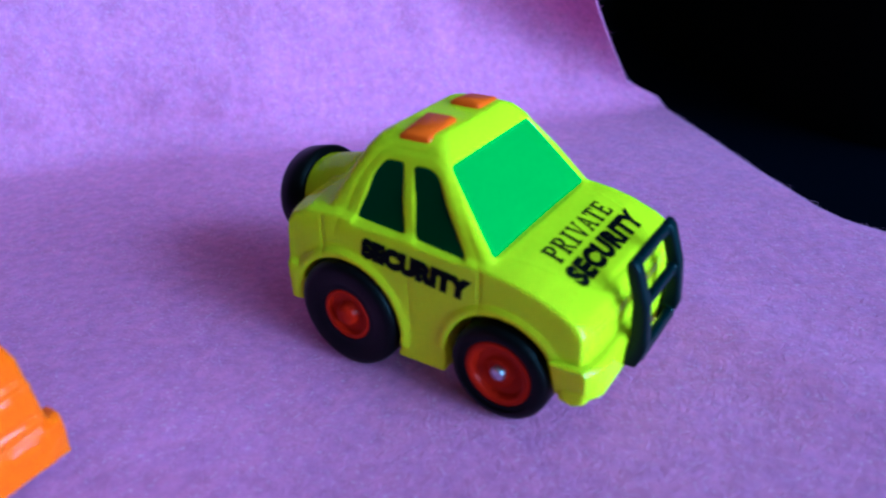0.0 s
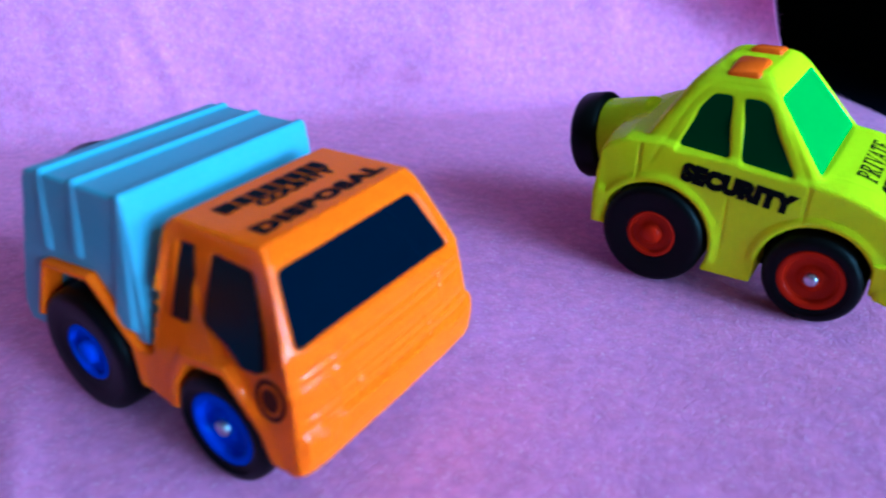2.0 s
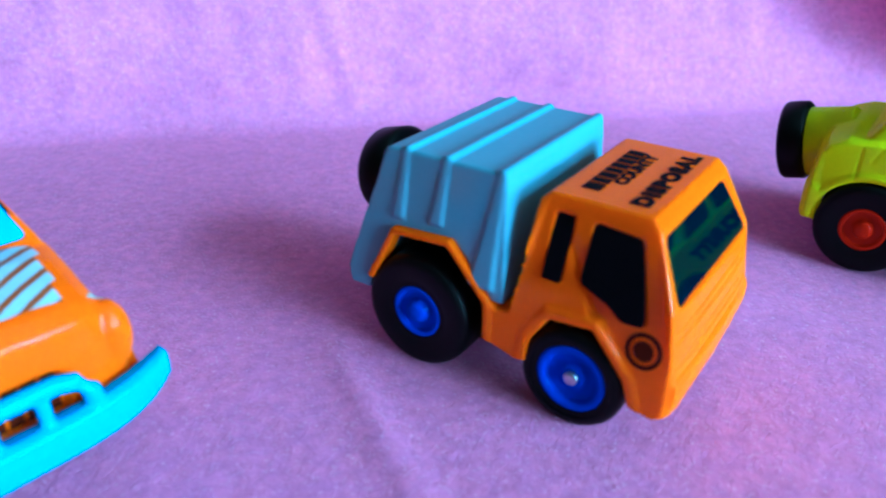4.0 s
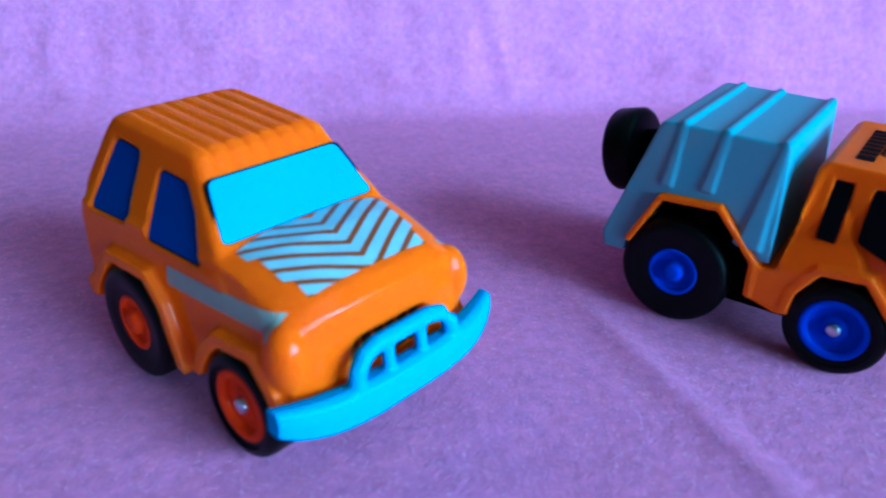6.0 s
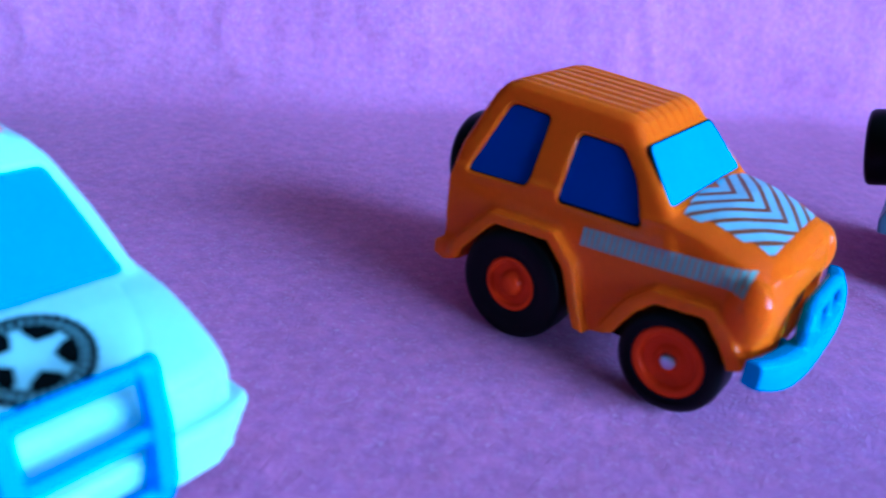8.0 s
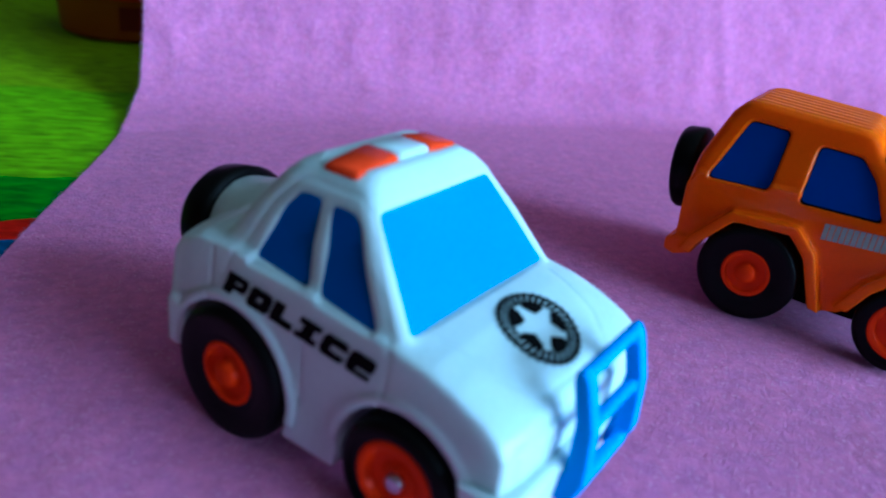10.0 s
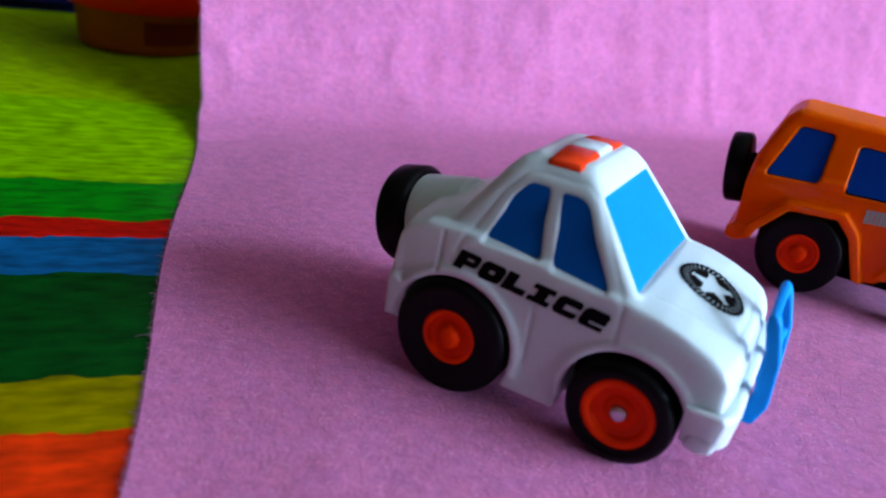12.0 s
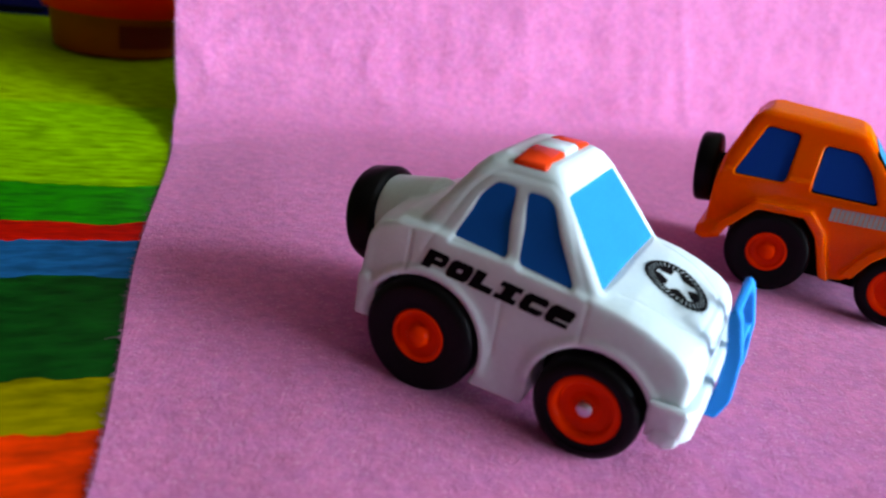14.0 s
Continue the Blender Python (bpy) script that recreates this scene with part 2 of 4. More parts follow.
M_NAVY = plastic("navy_box_plastic", (8, 8, 60), 0.4)


# ---------------------------------------------------------------- mesh helpers (lengths of toys in millimetres)
MM = 0.001


def link_mesh(name, me, material, parent=None, label="", smooth=True):
    me.materials.clear()
    me.materials.append(material)
    if smooth:
        me.polygons.foreach_set("use_smooth", [True] * len(me.polygons))
    ob = new(name, me)
    if parent:
        ob.parent = parent
    if label:
        tagged(ob, label)
    return ob


def part(name, bm, material, parent=None, label="", smooth=True, sharp=40, scale=MM):
    bmesh.ops.recalc_face_normals(bm, faces=bm.faces)
    bmesh.ops.scale(bm, vec=(scale,) * 3, verts=bm.verts)
    me = bpy.data.meshes.new(name)
    bm.to_mesh(me)
    bm.free()
    ob = link_mesh(name, me, material, parent, label, smooth)
    if smooth:
        me.set_sharp_from_angle(angle=radians(sharp))
    return ob


def round_poly(pts, r, seg=4):
    """The polygon with its corners rounded by about r."""
    out, n = [], len(pts)
    for i in range(n):
        p0, p1, p2 = (Vector(pts[(i + j) % n]) for j in (-1, 0, 1))
        a, b = p0 - p1, p2 - p1
        d = min(r, a.length * 0.45, b.length * 0.45)
        s, e = p1 + a.normalized() * d, p1 + b.normalized() * d
        for k in range(seg + 1):
            t = k / seg
            out.append(tuple((1 - t) ** 2 * s + 2 * t * (1 - t) * p1 + t * t * e))
    return out


def arc(cx, cz, r, a0, a1, n=14):
    return [(cx + r * math.cos(radians(a0 + (a1 - a0) * i / n)), cz + r * math.sin(radians(a0 + (a1 - a0) * i / n))) for i in range(n + 1)]


def loft(bm, rings):
    """Closed skin over rings of equal count, capped at both ends."""
    vs = [[bm.verts.new(p) for p in r] for r in rings]
    n = len(vs[0])
    for a, b in zip(vs, vs[1:]):
        for i in range(n):
            bm.faces.new((a[i], a[(i + 1) % n], b[(i + 1) % n], b[i]))
    bm.faces.new(vs[0][::-1]), bm.faces.new(vs[-1])


def prism(bm, outline, half, warp=None, stations=(-1, -0.75, -0.5, -0.25, 0, 0.25, 0.5, 0.75, 1), y0=0.0):
    """A side outline of (x, z) drawn out across the toy's width."""
    rings = []
    for s in stations:
        y = y0 + s * half
        rings.append([(warp(x, y, z) if warp else (x, y, z)) for x, z in outline])
    loft(bm, rings)


def slab(bm, o, u, v, n, poly, top, bottom):
    ring = lambda d: [tuple(o + u * a + v * b + n * d) for a, b in poly]
    loft(bm, [ring(bottom), ring(top)])


def lathe(profile, seg=56, cap=True):
    """Round body about the y axis from (radius, y) pairs."""
    bm = bmesh.new()
    rings = []
    for r, y in profile:
        rings.append([bm.verts.new((r * math.cos(2 * math.pi * i / seg), y, r * math.sin(2 * math.pi * i / seg))) for i in range(seg)])
    for a, b in zip(rings, rings[1:]):
        for i in range(seg):
            bm.faces.new((a[i], a[(i + 1) % seg], b[(i + 1) % seg], b[i]))
    if cap:
        bm.faces.new(rings[0]), bm.faces.new(rings[-1])
    return bm


def tube(bm, pts, r, seg=10, squash=1.0):
    """A round bar along points, closed at the ends."""
    pts = [Vector(p) for p in pts]
    rings = []
    for i, p in enumerate(pts):
        d = (pts[min(i + 1, len(pts) - 1)] - pts[max(i - 1, 0)]).normalized()
        a = d.orthogonal().normalized() if abs(d.z) > 0.9 else d.cross(Vector((0, 0, 1))).normalized()
        b = d.cross(a)
        rings.append([tuple(p + a * r * math.cos(2 * math.pi * k / seg) + b * r * squash * math.sin(2 * math.pi * k / seg)) for k in range(seg)])
    loft(bm, rings)


def moulded(bm, voxel=0.27, smooth=8):
    """Overlapping solids melted into one moulded skin with soft edges. Returns a mesh in millimetres."""
    bmesh.ops.recalc_face_normals(bm, faces=bm.faces)
    me = bpy.data.meshes.new("raw")
    bm.to_mesh(me)
    bm.free()
    ob = new("raw", me)
    r = ob.modifiers.new("r", "REMESH")
    r.mode, r.voxel_size, r.use_smooth_shade = "VOXEL", voxel, True
    s = ob.modifiers.new("s", "SMOOTH")
    s.factor, s.iterations = 0.5, smooth
    out = bpy.data.meshes.new_from_object(ob.evaluated_get(bpy.context.evaluated_depsgraph_get()))
    bpy.data.objects.remove(ob)
    bpy.data.meshes.remove(me)
    return out


def coords(me):
    co = np.empty(len(me.vertices) * 3)
    me.vertices.foreach_get("co", co)
    return co.reshape(-1, 3)


def set_coords(me, co):
    me.vertices.foreach_set("co", co.ravel())
    me.update()


def inside(px, py, poly):
    hit = np.zeros(len(px), bool)
    n = len(poly)
    for i in range(n):
        (x0, y0), (x1, y1) = poly[i], poly[(i + 1) % n]
        if y0 == y1:
            continue
        c = ((y0 > py) != (y1 > py)) & (px < (x1 - x0) * (py - y0) / (y1 - y0) + x0)
        hit ^= c
    return hit


class Face:
    """A flat patch of a toy: an origin, two directions in it and its outward normal."""

    def __init__(self, o, u, v):
        self.o, self.u = Vector(o), Vector(u).normalized()
        v = Vector(v)
        self.v = (v - self.u * v.dot(self.u)).normalized()
        self.n = self.u.cross(self.v)

    def flat(self, p):
        d = Vector(p) - self.o
        return d.dot(self.u), d.dot(self.v)

    def recess(self, co, poly, depth, tol=1.6):
        """Sink the patch inside a polygon, with a short sloped rim."""
        d = co - np.array(self.o)
        a, b, h = d @ np.array(self.u), d @ np.array(self.v), d @ np.array(self.n)
        near = np.full(len(co), 1e9)
        n = len(poly)
        for i in range(n):
            (x0, y0), (x1, y1) = poly[i], poly[(i + 1) % n]
            dx, dy = x1 - x0, y1 - y0
            t = np.clip(((a - x0) * dx + (b - y0) * dy) / (dx * dx + dy * dy + 1e-9), 0, 1)
            near = np.minimum(near, np.hypot(a - x0 - t * dx, b - y0 - t * dy))
        near = np.where(inside(a, b, poly), near, -near)
        w = np.clip((near + 0.15) / 0.55, 0, 1) * (np.abs(h) < tol)
        co -= np.array(self.n) * (depth * w * w * (3 - 2 * w))[:, None]

    def groove(self, co, line, width, depth, tol=1.6):
        d = co - np.array(self.o)
        a, b, h = d @ np.array(self.u), d @ np.array(self.v), d @ np.array(self.n)
        near = np.full(len(co), 1e9)
        for (x0, y0), (x1, y1) in zip(line, line[1:]):
            dx, dy = x1 - x0, y1 - y0
            t = np.clip(((a - x0) * dx + (b - y0) * dy) / (dx * dx + dy * dy + 1e-9), 0, 1)
            near = np.minimum(near, np.hypot(a - x0 - t * dx, b - y0 - t * dy))
        m = (near < width * 1.5) & (np.abs(h) < tol)
        co[m] -= np.array(self.n) * (depth * np.exp(-(near[m] / width) ** 2))[:, None]


def tree_of(me):
    from mathutils.bvhtree import BVHTree
    return BVHTree.FromPolygons([v.co.copy() for v in me.vertices], [tuple(p.vertices) for p in me.polygons])


def draped(bm, face, tree, lift=0.06):
    """Lay a flat bmesh, drawn in the plane of a face, onto the moulded skin."""
    for v in bm.verts:
        p = face.o + face.u * v.co.x + face.v * v.co.y
        hit = tree.ray_cast(p + face.n * 5, -face.n, 10)[0]
        v.co = (hit if hit else p) + face.n * (lift + v.co.z)


def word(text, width, height, bold=0.0, lean=0.0, spread=1.0):
    """Letters as a flat bmesh, centred, of that size."""
    cu = bpy.data.curves.new("t", "FONT")
    cu.body, cu.size, cu.offset, cu.shear, cu.space_character, cu.resolution_u = text, 1.0, bold, lean, spread, 3
    ob = new("t", cu)
    me = bpy.data.meshes.new_from_object(ob.evaluated_get(bpy.context.evaluated_depsgraph_get()))
    bpy.data.objects.remove(ob)
    bm = bmesh.new()
    bm.from_mesh(me)
    bpy.data.meshes.remove(me)
    xs, ys = [v.co.x for v in bm.verts], [v.co.y for v in bm.verts]
    for v in bm.verts:
        v.co.x = ((v.co.x - min(xs)) / (max(xs) - min(xs)) - 0.5) * width
        v.co.y = ((v.co.y - min(ys)) / (max(ys) - min(ys)) - 0.5) * height
    bmesh.ops.triangulate(bm, faces=bm.faces)
    long = [e for e in bm.edges if e.calc_length() > height * 0.35]
    bmesh.ops.subdivide_edges(bm, edges=long, cuts=2)
    return bm


def slab_word(text, width, height):
    """Letters with slab serifs, built stroke by stroke."""
    def bar(x0, y0, x1, y1, t):
        d = Vector((x1 - x0, y1 - y0)).normalized() * t / 2
        n = (-d.y, d.x)
        return [(x0 - n[0], y0 - n[1]), (x1 - n[0], y1 - n[1]), (x1 + n[0], y1 + n[1]), (x0 + n[0], y0 + n[1])]

    stem, thin = 0.21, 0.12
    foot = lambda x, y, w=0.36: bar(x - w / 2, y, x + w / 2, y, thin)
    bowl = [bar(0.2, 0.95, 0.5, 0.95, thin), bar(0.48, 0.98, 0.62, 0.84, 0.14), bar(0.6, 0.88, 0.6, 0.62, stem), bar(0.62, 0.66, 0.48, 0.5, 0.14), bar(0.2, 0.52, 0.5, 0.52, thin)]
    post = [bar(0.2, 0.0, 0.2, 1.0, stem), foot(0.2, 0.045), bar(0.02, 0.955, 0.3, 0.955, thin)]
    shapes = {
        "P": post + bowl, "R": post + bowl + [bar(0.4, 0.5, 0.68, 0.02, 0.15), foot(0.68, 0.045, 0.22)],
        "I": [bar(0.25, 0, 0.25, 1, stem), foot(0.25, 0.045, 0.44), foot(0.25, 0.955, 0.44)],
        "V": [bar(0.12, 1, 0.4, 0, 0.16), bar(0.66, 1, 0.4, 0, 0.10), foot(0.12, 0.955, 0.32), foot(0.66, 0.955, 0.28)],
        "A": [bar(0.12, 0, 0.38, 1, 0.10), bar(0.66, 0, 0.38, 1, 0.16), bar(0.2, 0.34, 0.56, 0.34, thin), foot(0.12, 0.045, 0.28), foot(0.66, 0.045, 0.32)],
        "T": [bar(0.36, 0, 0.36, 1, stem), foot(0.36, 0.045), bar(0.02, 0.955, 0.7, 0.955, thin), bar(0.05, 1, 0.05, 0.76, thin), bar(0.67, 1, 0.67, 0.76, thin)],
        "E": [bar(0.2, 0, 0.2, 1, stem), bar(0.02, 0.955, 0.64, 0.955, thin), bar(0.02, 0.045, 0.66, 0.045, thin), bar(0.2, 0.52, 0.5, 0.52, thin), bar(0.62, 1, 0.62, 0.76, thin), bar(0.64, 0, 0.64, 0.26, thin), bar(0.5, 0.42, 0.5, 0.62, thin)]}
    wide = {"I": 0.55, "P": 0.74, "R": 0.82, "V": 0.78, "A": 0.78, "T": 0.76, "E": 0.74}
    polys, x = [], 0.0
    for ch in text:
        polys += [[(px + x, py) for px, py in p] for p in shapes[ch]]
        x += wide[ch] + 0.06
    return flat_poly([[((px / x - 0.5) * width, (py - 0.5) * height) for px, py in p] for p in polys], cell=1.5)


def block_word(text, width, height, lean):
    """Very heavy slab letters with narrow slits, built from blocks."""
    box = lambda x0, y0, x1, y1: [(x0, y0), (x1, y0), (x1, y1), (x0, y1)]
    round_left = lambda: [[(0.0, 0.2), (0.14, 0.0), (0.4, 0.0), (0.4, 1.0), (0.14, 1.0), (0.0, 0.8)]]
    shapes = {
        "P": [box(0.0, 0.0, 0.44, 1.0), [(0.44, 0.68), (0.98, 0.68), (0.98, 0.86), (0.86, 1.0), (0.44, 1.0)], box(0.72, 0.56, 0.98, 0.68), [(0.44, 0.26), (0.86, 0.26), (0.98, 0.4), (0.98, 0.56), (0.44, 0.56)]],
        "O": round_left() + [[(0.62, 0.0), (0.88, 0.0), (1.02, 0.2), (1.02, 0.8), (0.88, 1.0), (0.62, 1.0)], box(0.4, 0.0, 0.62, 0.4), box(0.4, 0.6, 0.62, 1.0)],
        "L": [box(0.0, 0.0, 0.46, 1.0), box(0.46, 0.0, 1.0, 0.36)],
        "I": [box(0.04, 0.0, 0.96, 0.3), box(0.26, 0.3, 0.74, 0.7), box(0.04, 0.7, 0.96, 1.0)],
        "C": round_left() + [[(0.4, 0.0), (0.88, 0.0), (1.0, 0.14), (1.0, 0.34), (0.4, 0.34)], [(0.4, 0.6), (1.0, 0.6), (1.0, 0.86), (0.88, 1.0), (0.4, 1.0)]],
        "E": round_left() + [[(0.4, 0.0), (1.0, 0.0), (1.0, 0.24), (0.4, 0.24)], [(0.4, 0.36), (1.0, 0.36), (1.0, 0.86), (0.88, 1.0), (0.4, 1.0)]]}
    total = 1.09 * len(text) - 0.09
    polys = [[((x + 1.09 * i) / total * width - width / 2 + lean * (y - 0.5) * height, (y - 0.5) * height) for x, y in p] for i, ch in enumerate(text) for p in shapes[ch]]
    return flat_poly(polys, cell=1.0)


def flat_poly(polys, at=(0, 0), cell=0.8):
    """Flat pieces as a bmesh, each cut fine enough to follow a curved skin."""
    bm = bmesh.new()
    for p in polys:
        bm.faces.new([bm.verts.new((x + at[0], y + at[1], 0)) for x, y in p])
    bmesh.ops.remove_doubles(bm, verts=bm.verts, dist=0.0005)
    bmesh.ops.triangulate(bm, faces=bm.faces)
    for _ in range(4):
        long = [e for e in bm.edges if e.calc_length() > cell]
        if not long:
            break
        bmesh.ops.subdivide_edges(bm, edges=long, cuts=1)
        bmesh.ops.triangulate(bm, faces=bm.faces)
    return bm


def panes(car, face, poly, material, label, top=-0.12, name="window", r=0.7, seam=0.0):
    """A window pane let into the body, with painted black crevice shade if given."""
    n = len(poly)
    cx, cy = sum(p[0] for p in poly) / n, sum(p[1] for p in poly) / n
    wide = max(p[0] for p in poly) - min(p[0] for p in poly)
    high = max(p[1] for p in poly) - min(p[1] for p in poly)
    kx, ky = 1 - 2 * seam / wide, 1 - 2 * seam / high
    inner = [(cx + (x - cx) * kx, cy + (y - cy) * ky) for x, y in poly]
    bm = bmesh.new()
    slab(bm, face.o, face.u, face.v, face.n, round_poly(inner, r), top, -1.0)
    pane = part(name, bm, material, car, label, sharp=30)
    # black backing stands in for the shade in the gap round the pane
    if seam:
        bm = bmesh.new()
        slab(bm, face.o, face.u, face.v, face.n, round_poly([(cx + (x - cx) * 1.03, cy + (y - cy) * 1.03) for x, y in poly], r), top - 0.12, -1.1)
        part("seam", bm, M_CHASSIS, pane, "black backing for the shade round the pane", sharp=30)
    return pane


# ---------------------------------------------------------------- wheels
def add_wheel(car, x, z, side, r, width, rim_r, y_out, rim_mat, pin):
    """One road wheel: tyre with its rim and hub; side is -1 or 1. Rear wheels have a small rim with a domed boss, front ones a wide dish on a steel pin."""
    w = width
    prof = [(rim_r - 0.3, w), (rim_r - 0.3, 0.7), (rim_r, 0.4), (rim_r + 0.3, 0.28), (rim_r + 0.7, 0.34), (rim_r + 1.0, 0.2), (r - 1.5, 0.0), (r - 1.1, 0.04), (r - 0.7, 0.2), (r - 0.3, 0.5), (r - 0.08, 0.95),
            (r, 1.5), (r, w - 1.4), (r - 0.3, w - 0.5), (r - 1.0, w), (rim_r - 0.3, w)]
    place = Matrix.Translation((x, side * y_out, z)) @ (Matrix.Rotation(math.pi, 4, "Z") if side > 0 else Matrix.Identity(4))
    bm = lathe(prof, cap=False)
    bm.transform(place)
    wheel = part("wheel", bm, M_TYRE, car, sharp=50)
    lip = [(rim_r, w * 0.8), (rim_r, 0.5), (rim_r - 0.15, 0.34), (rim_r - 0.4, 0.3)]
    if pin:
        dish = lip + [(rim_r - 0.95, 0.32), (rim_r - 1.15, 0.55), (rim_r - 1.35, 1.15), (2.3, 1.35), (2.0, 1.25), (1.75, 0.95), (1.2, 0.9), (0.01, 0.9)]
    else:
        dish = lip + [(rim_r - 0.7, 0.4), (rim_r - 0.9, 0.95), (1.95, 1.1), (1.7, 0.9), (1.55, 0.2), (1.35, -0.05), (0.8, -0.2), (0.01, -0.25)]
    bm = lathe(dish, cap=False)
    bm.transform(place)
    part("rim", bm, rim_mat, wheel, sharp=50)
    if pin:
        bm = lathe([(1.0, 1.4), (1.0, 0.45), (0.88, 0.28), (0.5, 0.16), (0.01, 0.12)], seg=24, cap=False)
        bm.transform(place)
        part("axle_pin", bm, M_STEEL, wheel, "small bare steel axle end")
    return wheel


def four_wheels(car, rim_mat, rear=(0.0, 7.45, 8.3), front=(24.0, 6.3, 7.0), y_out=15.2):
    """Wheels at (x, height of the axle, radius)."""
    for side in (-1, 1):
        add_wheel(car, rear[0], rear[1], side, rear[2], 6.4, 3.95, y_out, rim_mat, False)
        add_wheel(car, front[0], front[1], side, front[2], 6.0, 4.75, y_out, rim_mat, True)


def chassis(car, z_top=14.0, x0=-8.0, x1=33.0, half=8.6):
    bm = bmesh.new()
    prism(bm, round_poly([(x0, 6), (x0 + 3, 3.6), (x1 - 4, 3.6), (x1, 7), (x1, z_top), (x0, z_top)], 1.0), half, stations=(-1, 1))
    for x, z in ((0, 7.4), (24, 6.6)):
        tube(bm, [(x, -9.5, z), (x, 9.5, z)], 0.8)
    part("chassis", bm, M_CHASSIS, car, "black plastic underbody with two axles")


def spare_wheel(car, at, tilt, r, width, hub_mat):
    """The spare on the tail; its axis points backwards, tipped by tilt degrees."""
    m = Matrix.Translation(at) @ Matrix.Rotation(radians(tilt), 4, "Y") @ Matrix.Rotation(radians(-90), 4, "Z")
    w = width
    bm = lathe([(3.2, w), (3.2, 0.3), (3.6, 0), (r - 1.0, 0), (r - 0.35, 0.2), (r, 0.8), (r, w - 0.7), (r - 0.4, w - 0.2), (r - 1.0, w), (3.2, w)], cap=False)
    bm.transform(m)
    sp = part("spare_wheel", bm, M_TYRE, car, "black rubber spare wheel on the tail", sharp=50)
    bm = lathe([(3.3, w + 3.6), (3.3, 0.6), (2.4, 0.4), (1.2, 0.7), (0.01, 0.7)], cap=False)
    bm.transform(m)
    part("rim", bm, hub_mat, sp)


def toy(name, at, heading, label, wide=1.0, sink=0.0, tall=1.0, group="toy cars in a row"):
    e = new(name)
    e.empty_display_size = 0.01
    e.matrix_world = pose(at[0] * MM, at[1] * MM, -sink * MM, 0, 0, heading) @ Matrix.Diagonal((1, wide, tall, 1))
    return tagged(e, label, "toy car", group)


def finish(me):
    set_coords(me, coords(me) * MM)
    return me


# ---------------------------------------------------------------- the room
def box_bm(x0, x1, y0, y1, z0, z1):
    bm = bmesh.new()
    loft(bm, [[(x0, y0, z), (x1, y0, z), (x1, y1, z), (x0, y1, z)] for z in (z0, z1)])
    return bm


ROOM = Matrix.Rotation(math.atan2(WIN_DIR.y, WIN_DIR.x), 4, "Z")     # the room's x axis points at the window


def room_box(name, x0, x1, y0, y1, z0, z1, mat, label, cat):
    ob = part(name, box_bm(x0, x1, y0, y1, z0, z1), mat, None, smooth=False, scale=1.0)
    ob.matrix_world = ROOM
    return tagged(ob, label, cat, kind="structure")


# room shell out of view, added to shape the fill round the window's light
X1, XB, YS, ZF, ZC = WIN_FAR, -2.2, 2.0, -0.75, 1.75
room_box("floor", XB - 0.1, X1 + 0.1, -YS - 0.1, YS + 0.1, ZF - 0.1, ZF, M_FLOOR, "brown laminate floor of the room", "floor")
room_box("ceiling", XB - 0.1, X1 + 0.1, -YS - 0.1, YS + 0.1, ZC, ZC + 0.1, M_CEIL, "unseen warm pale ceiling added to fill the shadows", "ceiling")
room_box("wall_north", XB, X1, YS, YS + 0.1, ZF, ZC, M_WALL, "unseen dim brown wall added to limit the fill", "wall")
room_box("wall_south", XB, X1, -YS - 0.1, -YS, ZF, ZC, M_WALL, "unseen dim brown wall added to limit the fill", "wall")
room_box("wall_west", XB - 0.1, XB, -YS - 0.1, YS + 0.1, ZF, ZC, M_WALL, "unseen dim brown wall added to limit the fill", "wall")
wz0, wz1, wy = WIN_Z - WIN_H / 2, WIN_Z + WIN_H / 2, WIN_W / 2
bm = bmesh.new()
for b in ((-YS - 0.1, YS + 0.1, ZF, wz0), (-YS - 0.1, YS + 0.1, wz1, ZC), (-YS - 0.1, -wy, wz0, wz1), (wy, YS + 0.1, wz0, wz1)):
    loft(bm, [[(X1, b[0], z), (X1 + 0.1, b[0], z), (X1 + 0.1, b[1], z), (X1, b[1], z)] for z in (b[2], b[3])])
ob = part("wall_east", bm, M_WALL, None, smooth=False, scale=1.0)
ob.matrix_world = ROOM
tagged(ob, "unseen dim brown wall with a window opening", "wall", kind="structure")
bm = bmesh.new()
for b in ((-wy, wy, wz0, wz0 + 0.04), (-wy, wy, wz1 - 0.04, wz1), (-wy, -wy + 0.04, wz0 + 0.04, wz1 - 0.04), (wy - 0.04, wy, wz0 + 0.04, wz1 - 0.04)) + tuple((y - h, y + h, wz0 + 0.04, wz1 - 0.04) for y, h in ((-0.92, 0.02), (-0.72, 0.03), (-0.47, 0.018), (-0.33, 0.02), (-0.13, 0.035), (0.07, 0.014), (0.26, 0.03), (0.48, 0.018), (0.69, 0.025), (0.9, 0.02))):
    loft(bm, [[(X1 + 0.02, b[0], z), (X1 + 0.06, b[0], z), (X1 + 0.06, b[1], z), (X1 + 0.02, b[1], z)] for z in (b[2], b[3])])
ob = part("window_1", bm, M_FRAME, None, smooth=False, scale=1.0)
ob.matrix_world = ROOM
tagged(ob, "white painted frame of the daylight window", "window", kind="structure")


# ---------------------------------------------------------------- table, mat and felt
def table():
    e = tagged(new("table"), "table with a dark navy top", "table")
    e.matrix_world = pose(-0.10, 0.05, -0.004)
    bm = box_bm(-560, 560, -380, 420, -30, 0)
    bmesh.ops.bevel(bm, geom=bm.edges[:], offset=3, segments=2, affect="EDGES")
    part("tabletop", bm, M_TABLE, e)
    for x in (-500, 500):
        for y in (-320, 360):
            bm = box_bm(x - 25, x + 25, y - 25, y + 25, -745.5, -30)
            part("leg", bm, M_TABLE, e, smooth=False)


table()

